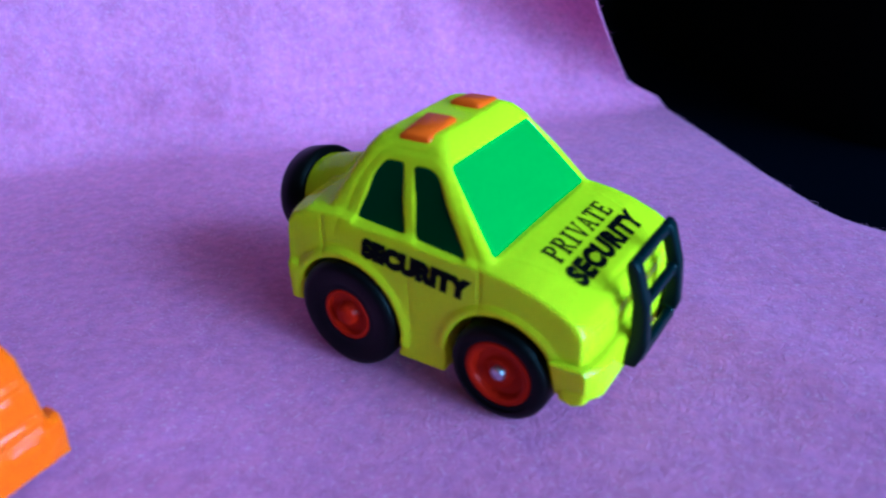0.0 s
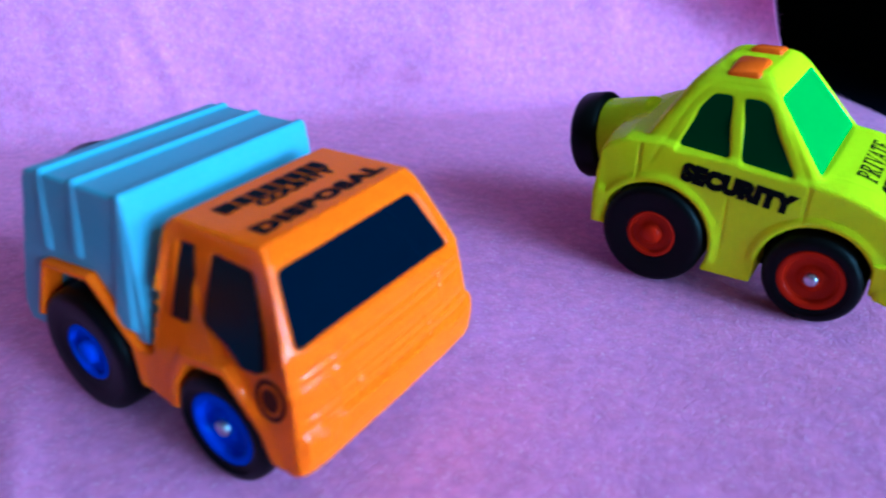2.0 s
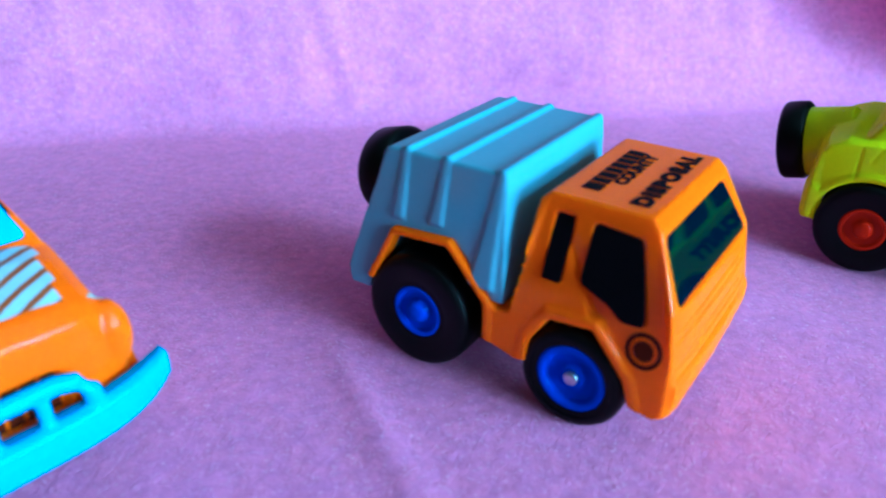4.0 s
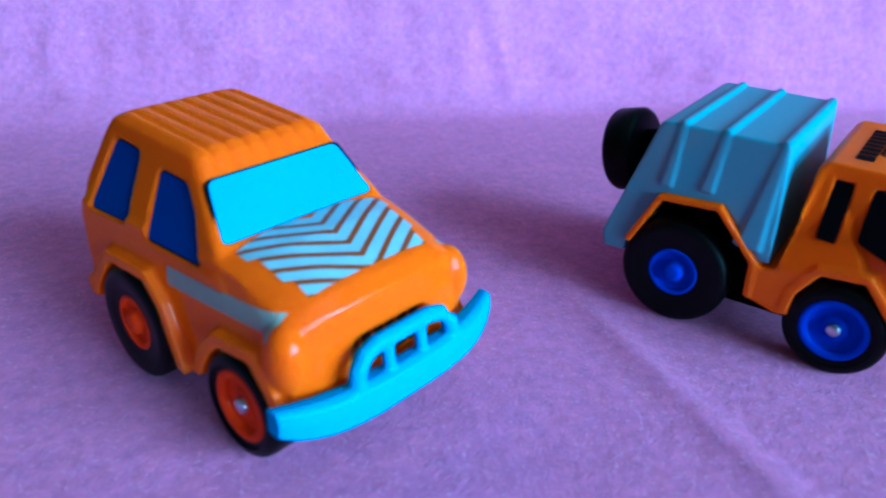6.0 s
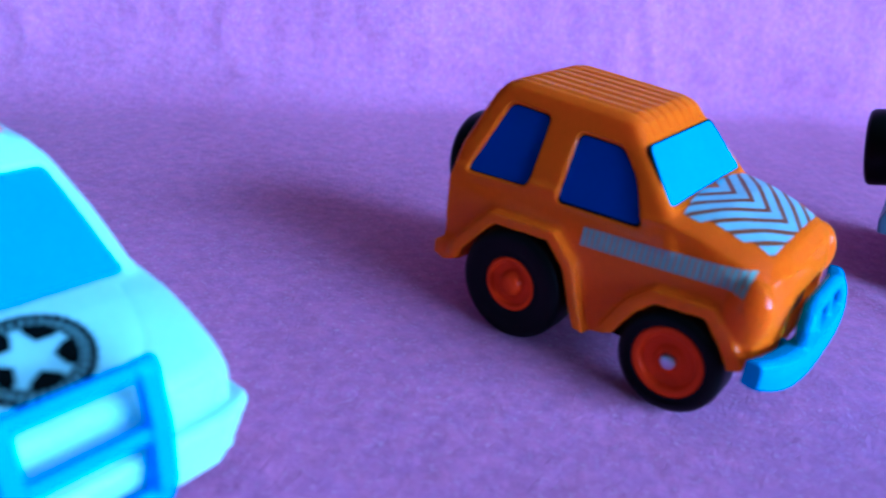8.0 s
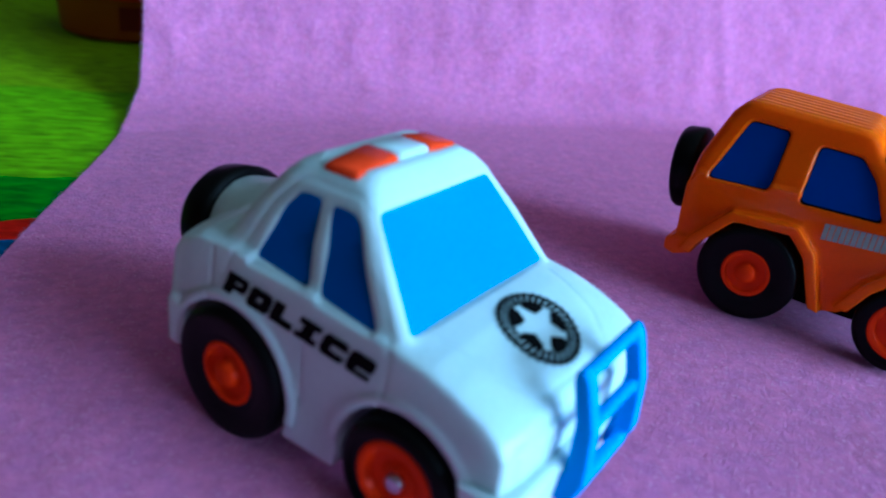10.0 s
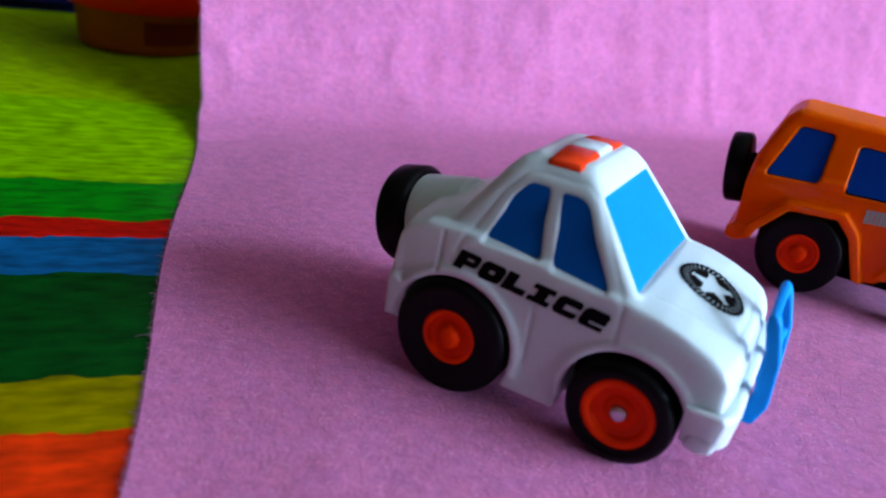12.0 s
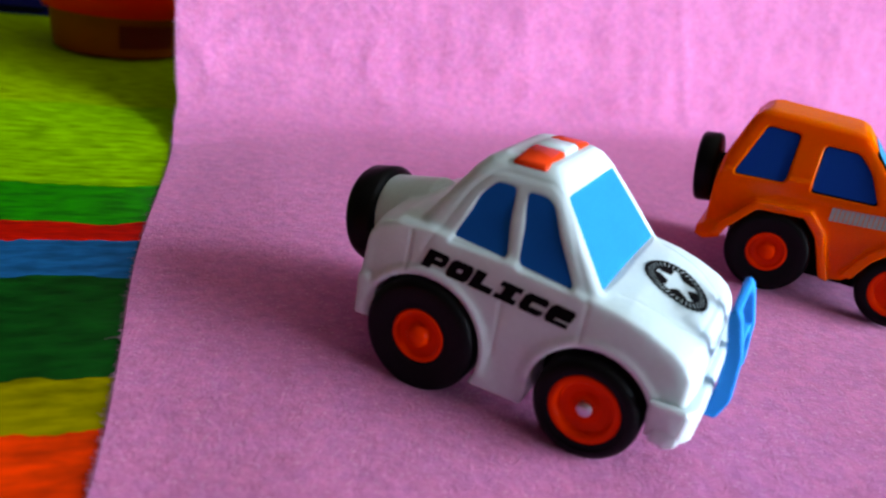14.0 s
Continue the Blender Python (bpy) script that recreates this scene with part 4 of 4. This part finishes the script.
def star_badge():
    ring = lambda r0, r1, n=40: [[(r0 * math.sin(2 * math.pi * i / n), r0 * math.cos(2 * math.pi * i / n)), (r0 * math.sin(2 * math.pi * (i + 1) / n), r0 * math.cos(2 * math.pi * (i + 1) / n)),
                                  (r1 * math.sin(2 * math.pi * (i + 1) / n), r1 * math.cos(2 * math.pi * (i + 1) / n)), (r1 * math.sin(2 * math.pi * i / n), r1 * math.cos(2 * math.pi * i / n))] for i in range(n)]
    polys = ring(3.75, 4.15) + ring(2.75, 3.0)
    for i in range(34):
        a = 2 * math.pi * i / 34
        p = lambda r, d: (r * math.sin(a + d), r * math.cos(a + d))
        polys.append([p(2.9, 0.0), p(2.9, 0.125), p(3.85, 0.245), p(3.85, 0.12)])
        polys.append([p(4.05, 0.02), p(4.05, 0.12), p(4.4, 0.07)])
    star = []
    for i in range(10):
        a, r = math.pi * i / 5, 3.3 if i % 2 == 0 else 1.35
        star.append((r * math.sin(a), r * math.cos(a)))
    for k in range(5):
        a = star[(2 * k) % 10], star[(2 * k + 1) % 10], star[(2 * k + 2) % 10]
        mid = math.pi * (2 * k + 1) / 5
        out = [(2.8 * math.sin(mid + d), 2.8 * math.cos(mid + d)) for d in (0.42, 0.2, 0, -0.2, -0.42)]
        inner = [(0.55 * a[0][0] + 0.45 * a[1][0], 0.55 * a[0][1] + 0.45 * a[1][1]), a[1], (0.55 * a[2][0] + 0.45 * a[1][0], 0.55 * a[2][1] + 0.45 * a[1][1])]
        polys.append([inner[0], inner[1], inner[2]] + out)
    return flat_poly([[(1.16 * x, 1.16 * y) for x, y in q] for q in polys], cell=1.2)


lettering(police, SEDAN_HOOD, SEDAN_TREE, moved(star_badge(), 0.5, 0.1), M_INK, "badge", "round black printed wreath with a star")


# ---------------------------------------------------------------- the refuse truck
TRUCK_SIDE = {s: Face((0, s * 14.87, 18.0), (-s, 0, 0), (0, -s * 3.6 / 10.5, 1)) for s in (-1, 1)}
TRUCK_WIND = Face((35.9, 0, 20.1), (0, 1, 0), (-3.65, 0, 7.25))
TRUCK_ROOF = Face((24.5, 0, 29.5), (0, 1, 0), (-1, 0, 0))
TRUCK_FRONT = Face((37.0, 0, 12.0), (0, 1, 0), (-0.08, 0, 1))
T_WIND = [(-12.7, -0.1), (12.2, -0.1), (9.9, 8.1), (-10.9, 8.1)]
T_VENT = [(18.9, 1.6), (21.3, 1.5), (21.6, 10.0), (19.0, 10.0)]
T_DOOR = [(23.9, 2.4), (28.0, 0.8), (29.8, -0.6), (32.6, -0.5), (30.2, 9.4), (24.1, 9.9)]
T_ARCH_R = [(11.4, 7.9), (11.3, 13.2), (5.5, 19.8), (-3.0, 19.2), (-7.0, 11.0)]
T_ARCH_F = [(32.0, 6.2), (31.0, 9.4), (26.6, 14.9), (20.9, 14.4), (18.3, 10.4), (18.0, 7.0)]


def truck_cab_mesh():
    bm = bmesh.new()
    out = [(36.0, 5.3), (37.2, 6.2), (37.3, 12.0), (36.2, 19.8), (32.0, 28.1), (30.9, 29.4), (17.8, 29.4), (16.7, 28.4), (16.1, 20), (15.0, 13.4), (13.2, 13.0), (11.9, 13.8), (11.4, 7.9), (16.4, 6.5), (18.0, 7.0)] + T_ARCH_F[::-1][1:-1] + [(32.0, 6.2), (33.0, 5.6)]

    def taper(x, y, z):
        w = 1.0 if z < 18.8 else 1.0 - (z - 18.8) * (3.6 / 10.5) / 14.8
        return (x - 0.8 * (abs(y) / 14.8) ** 6 * (x > 35), y * w, z)

    prism(bm, out, 14.8, taper, stations=(-1, -0.94, -0.85, -0.6, 0, 0.6, 0.85, 0.94, 1))
    # wheel lips: angular bands on both sides
    for s in (-1, 1):
        for pts, grow in ((T_ARCH_F, 1.5), (T_ARCH_R, 1.1)):
            c = (25, 7) if pts is T_ARCH_F else (1.5, 9)
            big = [(c[0] + (x - c[0]) * (1 + grow / math.hypot(x - c[0], z - c[1])), c[1] + (z - c[1]) * (1 + grow / math.hypot(x - c[0], z - c[1]))) for x, z in pts]
            for a, b, A, B in zip(pts, pts[1:], big, big[1:]):
                loft(bm, [[(p[0], s * y, p[1]) for p in (a, b, B, A)] for y in (12.3, 15.0)])
    # front bumper lip
    prism(bm, [(32.6, 6.0), (36.0, 5.4), (37.3, 6.2), (37.8, 8.6), (37.8, 10.6), (37.2, 11.4), (33.6, 11.2)], 15.2, lambda x, y, z: (x - 1.2 * (abs(y) / 15.7) ** 8 * (x > 36), y, z), stations=(-1, -0.95, -0.85, 0, 0.85, 0.95, 1), y0=1.0)
    me = moulded(bm, 0.26, 6)
    co = coords(me)
    TRUCK_WIND.recess(co, round_poly(T_WIND, 1.0), 0.55, 2.0)
    for s in (-1, 1):
        TRUCK_SIDE[s].recess(co, round_poly(side_poly(T_VENT, s), 0.3), 0.7, 2.0)
        TRUCK_SIDE[s].recess(co, round_poly(side_poly(T_DOOR, s), 0.7), 0.6, 2.0)
    for line in ([(-13, 5.6), (13, 5.6)], [(-13.4, 4.3), (13.4, 4.3)], [(-13.4, 0.9), (13.4, 0.9)], [(-9.0, 5.6), (-9.0, 2.0), (9.0, 2.0), (9.0, 5.6)], [(-13, -0.6), (13, -0.6)], [(-6, 2.0), (-6, -0.6)], [(6, 2.0), (6, -0.6)],
                 [(-13.2, -3.4), (-9.6, -3.4), (-9.6, -1.4), (-13.2, -1.4), (-13.2, -3.4)], [(13.2, -3.4), (9.6, -3.4), (9.6, -1.4), (13.2, -1.4), (13.2, -3.4)]):
        TRUCK_FRONT.groove(co, line, 0.34, 0.2, 2.5)
    set_coords(me, co)
    return me


def truck_box_mesh():
    bm = bmesh.new()
    top_w, low_w = 13.2, 14.3
    prof = [(-11.6, 9.0), (-12.0, 11.5), (-5.4, 30.6), (-4.6, 31.0), (12.6, 31.0), (13.2, 30.4), (13.9, 13.6), (12.2, 13.6), (6.0, 20.5), (-3.4, 19.9), (-7.5, 11.4), (-7.9, 9.0)]
    wid = lambda z: low_w if z < 13 else low_w + (top_w - low_w) * (z - 13) / 18.0
    prism(bm, prof, 1.0, lambda x, y, z: (x, y * wid(z), z), stations=(-1, -0.5, 0, 0.5, 1))
    # ribs: a low ridge over the roof, then a shallow fin down each flank that widens and leans back towards its foot
    for x, foot, f0, f1 in ((-2.0, 21.4, -4.4, -1.6), (4.3, 22.0, 1.6, 4.6), (12.4, 15.2, 7.8, 13.2)):
        prism(bm, [(x - 0.9, 30.4), (x + 0.75, 30.4), (x + 0.5, 31.5), (x - 0.45, 31.5)], top_w + 0.05, stations=(-1, 1))
        for s in (-1, 1):
            lo, hi = wid(foot), wid(30.6)
            ring = lambda y0, out, x0, x1, z: [(x0, s * (y0 - 0.6), z), (x1, s * (y0 - 0.6), z), (x1 - 0.2 * (x1 - x0), s * (y0 + out), z), (x0 + 0.22 * (x1 - x0), s * (y0 + out), z)]
            loft(bm, [ring(hi, 0.12, x - 0.75, x + 0.7, 31.0), ring((lo + hi) / 2, 0.3, (x - 0.75 + f0) / 2, (x + 0.7 + f1) / 2, (foot + 30.8) / 2), ring(lo, 0.42 if x < 10 else 0.6, f0, f1, foot)])
    return moulded(bm, 0.26, 3)


def refuse_truck():
    car = toy("refuse_truck", (-80.20, -22.04), -39.70, "orange plastic toy refuse truck with pale blue-grey ribbed container", 1.065)
    cab = truck_cab_mesh()
    tree = tree_of(cab)
    link_mesh("body", finish(cab), M_ORANGE, car)
    link_mesh("container", finish(truck_box_mesh()), M_GREY, car, "pale blue-grey plastic ribbed refuse container")
    panes(car, TRUCK_WIND, T_WIND, M_BLACK_GLASS, "glossy smoked windscreen", name="windscreen", r=1.0, top=-0.2, seam=0.3)
    for s in (-1, 1):
        panes(car, TRUCK_SIDE[s], side_poly(T_VENT, s), M_BLACK_SIDE, "", top=-0.4, r=0.3)
        panes(car, TRUCK_SIDE[s], side_poly(T_DOOR, s), M_BLACK_SIDE, "", top=-0.25)
        f = TRUCK_SIDE[s]
        c = (32.9 * -s, -3.4)
        ring = [[(c[0] + r0 * math.cos(a), c[1] + r0 * math.sin(a)) for r0, a in ((1.75, a0), (2.3, a0), (2.3, a1), (1.75, a1))] for a0, a1 in [(2 * math.pi * i / 24, 2 * math.pi * (i + 1) / 24) for i in range(24)]]
        disc = [[(c[0] + 1.3 * math.cos(2 * math.pi * i / 12), c[1] + 1.3 * math.sin(2 * math.pi * i / 12)) for i in range(12)]]
        lettering(car, f, tree, flat_poly(ring + disc), M_INK_BROWN, "badge", "small round dark printed badge", lift=0.12)
    chassis(car, 13.0, -7.0, 33.0, 9.6)
    bm = bmesh.new()
    prism(bm, [(-7, 9), (-4, 18), (0, 20), (6, 19), (11, 13), (12, 7)], 9.4, stations=(-1, 1))
    part("wheel_well", bm, M_CHASSIS, car, "black inner wheel well")
    four_wheels(car, M_RIM_BLUE, (0.5, 7.95, 8.5), (24.3, 6.65, 7.1), 14.9)
    spare_wheel(car, (-17.9, 1.7, 19.1), -14.0, 7.1, 5.4, M_CHASSIS)
    # printing on the roof: the first line cannot be read
    bars = []
    y = -8.0
    for w in (2.2, 1.5, 1.7, 1.4, 1.6, 1.5, 1.3, 1.6):
        bars.append([(y, 1.9), (y + w, 1.9), (y + w, 4.3), (y, 4.3)])
        y += w + 0.3
    lettering(car, TRUCK_ROOF, tree, flat_poly(bars), M_INK, "lettering", "row of dark unreadable printed letters", lift=0.08)
    lettering(car, TRUCK_ROOF, tree, moved(word("COUNTY", 11.5, 1.9, 0.08), 1.0, 0.9), M_INK, label="dark printed word COUNTY", lift=0.08)
    lettering(car, TRUCK_ROOF, tree, moved(word("DISPOSAL", 18.6, 2.6, 0.09, 0.0, 1.2), 0.2, -3.6), M_INK, label="dark printed word DISPOSAL", lift=0.08)
    return car


refuse_truck()


# ---------------------------------------------------------------- the off-road car
JEEP_SIDE = {s: Face((0, s * 13.4, 21.0), (-s, 0, 0), (0, -s * 3.7 / 10.0, 1)) for s in (-1, 1)}
JEEP_LOW = {s: Face((0, s * 13.6, 18.0), (-s, 0, 0), (0, 0, 1)) for s in (-1, 1)}
JEEP_WIND = Face((19.1, 0, 24.2), (0, 1, 0), (-5.3, 0, 6.2))
JEEP_HOOD = Face((25.0, 0, 23.6), (0, 1, 0), (-1, 0, 0.17))
JEEP_ROOF = Face((3.0, 0, 33.3), (0, 1, 0), (-1, 0, 0.06))
J_WIND = [(-11.5, -0.1), (11.5, -0.1), (9.6, 7.9), (-9.6, 7.9)]
J_REAR = [(-10.2, -0.3), (-0.1, 0.2), (0.1, 10.1), (-6.4, 10.4)]
J_FRONT = [(4.4, -0.2), (16.6, 0.2), (13.9, 5.8), (10.9, 8.9), (4.6, 9.1)]
J_ARCH_R = [(10.8, 5.4), (7.9, 12.9), (5.0, 15.9), (-3.6, 15.3), (-8.2, 10.0), (-9.2, 7.8)]
J_ARCH_F = [(31.2, 8.8), (30.0, 10.8), (27.2, 14.0), (21.0, 13.3), (18.6, 11.0), (16.2, 6.8)]


def jeep_mesh():
    bm = bmesh.new()
    out = [(-11.4, 8.0), (-12.6, 9.2), (-13.0, 19.0), (-12.0, 22.0), (0, 23.0), (19.8, 24.4), (24.0, 24.2), (29.0, 22.9), (32.2, 21.6), (33.6, 20.0), (34.4, 16.0), (34.4, 9.2), (33.0, 8.2)] + J_ARCH_F + [(14.8, 5.6), (12.4, 5.2)] + J_ARCH_R

    def shape(x, y, z):
        k = abs(y) / 13.6
        top = max(0.0, (z - 17.5) / 6.0)
        front = max(0.0, (x - 15) / 20.0)
        return (x - 1.5 * k ** 4 * (x > 31), y * (1 - 0.12 * front * top), z - (1.7 * k ** 6 + 0.7 * k * k) * top * (0.35 + front))

    prism(bm, out, 13.6, shape, stations=(-1, -0.96, -0.88, -0.75, -0.5, 0, 0.5, 0.75, 0.88, 0.96, 1))
    cab = []
    for z, x0, x1, w in ((19.5, -13.0, 22.4, 13.5), (21.5, -12.8, 21.4, 13.15), (24.0, -12.4, 19.6, 12.5), (31.4, -9.8, 13.4, 9.9), (33.0, -8.4, 12.0, 9.4), (33.7, -6.8, 10.4, 8.2)):
        cab.append([(p[0], p[1], z + (0.35 * (1 - (p[1] / w) ** 2) if z > 30 else 0) - ((0.06 * max(p[0] + 4, 0) + 0.07 * max(-p[0] - 3, 0)) if z > 31 else 0)) for p in round_poly([(x0, -w), (x1, -w), (x1, w), (x0, w)], 1.6, 4)])
    loft(bm, cab)
    for s in (-1, 1):
        for pts, grow, c in ((J_ARCH_F, 2.0, (24, 6)), (J_ARCH_R, 1.9, (0, 7))):
            big = [(c[0] + (x - c[0]) * (1 + grow / math.hypot(x - c[0], z - c[1])), c[1] + (z - c[1]) * (1 + grow / math.hypot(x - c[0], z - c[1]))) for x, z in pts]
            for a, b, A, B in zip(pts, pts[1:], big, big[1:]):
                loft(bm, [[(p[0], s * y, p[1]) for p in (a, b, B, A)] for y in (11.8, 15.1)])
        # rounded front wing with the lamp
        w = bmesh.new()
        bmesh.ops.create_uvsphere(w, u_segments=20, v_segments=12, radius=1.0)
        w.transform(Matrix.Translation((31.3, s * 12.9, 15.6)) @ Matrix.Diagonal((2.9, 2.3, 4.2, 1)))
        bmesh.ops.remove_doubles(w, verts=w.verts, dist=0.05)
        tmp = bpy.data.meshes.new("w")
        w.to_mesh(tmp)
        w.free()
        bm.from_mesh(tmp)
    prism(bm, [(-13.9, 7.0), (-14.0, 9.0), (-12.0, 10.2), (-9.0, 10.2), (-9.0, 7.6), (-12.0, 6.4)], 14.2, stations=(-1, 0, 1))
    me = moulded(bm, 0.26, 13)
    co = coords(me)
    JEEP_WIND.recess(co, round_poly(J_WIND, 1.0), 0.5, 2.2)
    for s in (-1, 1):
        for w in (J_REAR, J_FRONT):
            JEEP_SIDE[s].recess(co, round_poly(side_poly(w, s), 1.0), 1.0, 3.2)
    for k in range(7):
        y = -7.2 + 2.4 * k
        JEEP_ROOF.groove(co, [(y, -10.5), (y, 9.6)], 0.4, 0.34, 2.0)
    f = Face((34.0, 0, 15.5), (0, 1, 0), (0, 0, 1))
    f.recess(co, round_poly([(-6.4, -5.6), (6.4, -5.6), (5.8, 0.4), (-5.8, 0.4)], 1.4), 1.3, 2.5)
    set_coords(me, co)
    return me


def rescue_jeep():
    car = toy("rescue_jeep", (-157.45, -35.46), -45.36, "orange plastic toy off-road car with blue windows and cyan bumper", wide=1.03, tall=1.02)
    me = jeep_mesh()
    tree = tree_of(me)
    link_mesh("body", finish(me), M_JEEP, car)
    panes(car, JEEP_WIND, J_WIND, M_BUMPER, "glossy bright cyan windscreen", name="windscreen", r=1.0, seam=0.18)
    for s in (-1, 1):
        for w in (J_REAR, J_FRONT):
            panes(car, JEEP_SIDE[s], side_poly(w, s), M_BLUE_SHADED, "", r=1.0, top=-0.25, seam=0.32)
    chassis(car, 15.0, -8.0, 32.5, 9.0)
    four_wheels(car, M_RIM, (0.4, 7.6, 8.1), (24.2, 6.5, 6.9), 15.2)
    spare_wheel(car, (-18.1, 0, 17.5), -8.0, 7.3, 4.4, M_CHASSIS)
    # grille behind the bumper loop
    bm = bmesh.new()
    for k in range(6):
        y = -4.8 + k * 1.92
        prism(bm, round_poly([(32.0, 10.6), (33.25, 10.6), (33.2, 15.2), (32.0, 15.2)], 0.3, 2), 0.75, y0=y, stations=(-1, 1))
    part("grille", bm, M_INK_BROWN, car, "dark slotted grille")
    # bumper with its hoop
    bm = bmesh.new()
    rings = []
    for q in np.linspace(-1, 1, 25):
        x = 37.0 - 2.6 * abs(q) ** 3.0
        y, z = q * 17.2, 9.5 + 1.5 * abs(q) ** 4
        t = 1.04 - 0.30 * abs(q) ** 6
        rings.append([(x + a * 1.5 * t, y, z + b * 2.35 * t) for a, b in ((-1, -0.8), (0.2, -1), (0.9, -0.75), (1, 0.1), (0.8, 0.8), (0.2, 1), (-1, 0.9))])
    loft(bm, rings)
    tube(bm, [(36.9, -7.8, 11.0), (36.7, -7.4, 13.6), (36.4, -6.2, 15.0), (36.2, -4.2, 15.5), (36.2, 4.2, 15.5), (36.4, 6.2, 15.0), (36.7, 7.4, 13.6), (36.9, 7.8, 11.0)], 1.1, 10)
    for y in (-2.6, 2.6):
        tube(bm, [(36.9, y, 11.0), (36.2, y, 15.3)], 0.8, 8)
    tube(bm, [(34.0, -6.0, 10.0), (37.0, -6.0, 10.0)], 0.9, 8)
    tube(bm, [(34.0, 6.0, 10.0), (37.0, 6.0, 10.0)], 0.9, 8)
    link_mesh("front_bumper", finish(moulded(bm, 0.22, 5)), M_BUMPER, car, "bright cyan plastic bumper with a hoop")
    # chevrons on the bonnet, stripe on the flanks
    lo, n = -6.4, 12
    for k in range(8):
        v0 = 4.6 - k * 2.4
        pieces = []
        for s in (-1, 1):
            for i in range(n):
                y0, y1 = s * 10.8 * i / n, s * 10.8 * (i + 1) / n
                q = lambda y, o: v0 - o + 0.60 * abs(y)
                lim = lambda y: 5.9 - 0.012 * y * y
                a = [(yy, min(max(q(yy, o), lo), lim(yy))) for yy, o in ((y0, 0), (y1, 0), (y1, 1.55), (y0, 1.55))]
                keep = abs(y0 + y1) / 2 < 8.8 + 0.17 * (a[0][1] - lo)
                if keep and (abs(a[0][1] - a[3][1]) > 0.12 or abs(a[1][1] - a[2][1]) > 0.12):
                    pieces.append(a if s > 0 else a[::-1])
        gaps = []
        for s in (-1, 1):
            for i in range(n):
                y0, y1 = s * 10.8 * i / n, s * 10.8 * (i + 1) / n
                a = [(yy, min(max(v0 - o + 0.60 * abs(yy), lo), 5.9 - 0.012 * yy * yy)) for yy, o in ((y0, 1.55), (y1, 1.55), (y1, 2.4), (y0, 2.4))]
                keep = abs(y0 + y1) / 2 < 8.8 + 0.17 * (a[0][1] - lo)
                if keep and (abs(a[0][1] - a[3][1]) > 0.12 or abs(a[1][1] - a[2][1]) > 0.12):
                    gaps.append(a if s > 0 else a[::-1])
        if gaps:
            lettering(car, JEEP_HOOD, tree, flat_poly(gaps, cell=1.0), M_GOLD, "chevron_gap", "brown printed band between chevrons", lift=0.065)
        if pieces:
            lettering(car, JEEP_HOOD, tree, flat_poly(pieces, cell=1.0), M_STICKER, "chevron_stripe", "white printed warning chevron", lift=0.07)
    for s in (-1, 1):
        f = JEEP_LOW[s]
        cells = []
        n = 26
        for i in range(n):
            a, b = i / n, (i + 0.86) / n
            e = lambda q: (9.2 + q * 21.6, 0.95 + q * 1.6)
            (xa, ta), (xb, tb) = e(a), e(b)
            pl = [(xa, ta - 2.5), (xb, tb - 2.5), (xb, tb), (xa, ta)]
            cells.append(side_poly(pl, s))
        lettering(car, f, tree, flat_poly(cells), M_STRIPE, "side_stripe", "silver hatched reflective stripe", lift=0.07)
    return car


rescue_jeep()
for leftover in [m for m in bpy.data.meshes if m.users == 0]:
    bpy.data.meshes.remove(leftover)
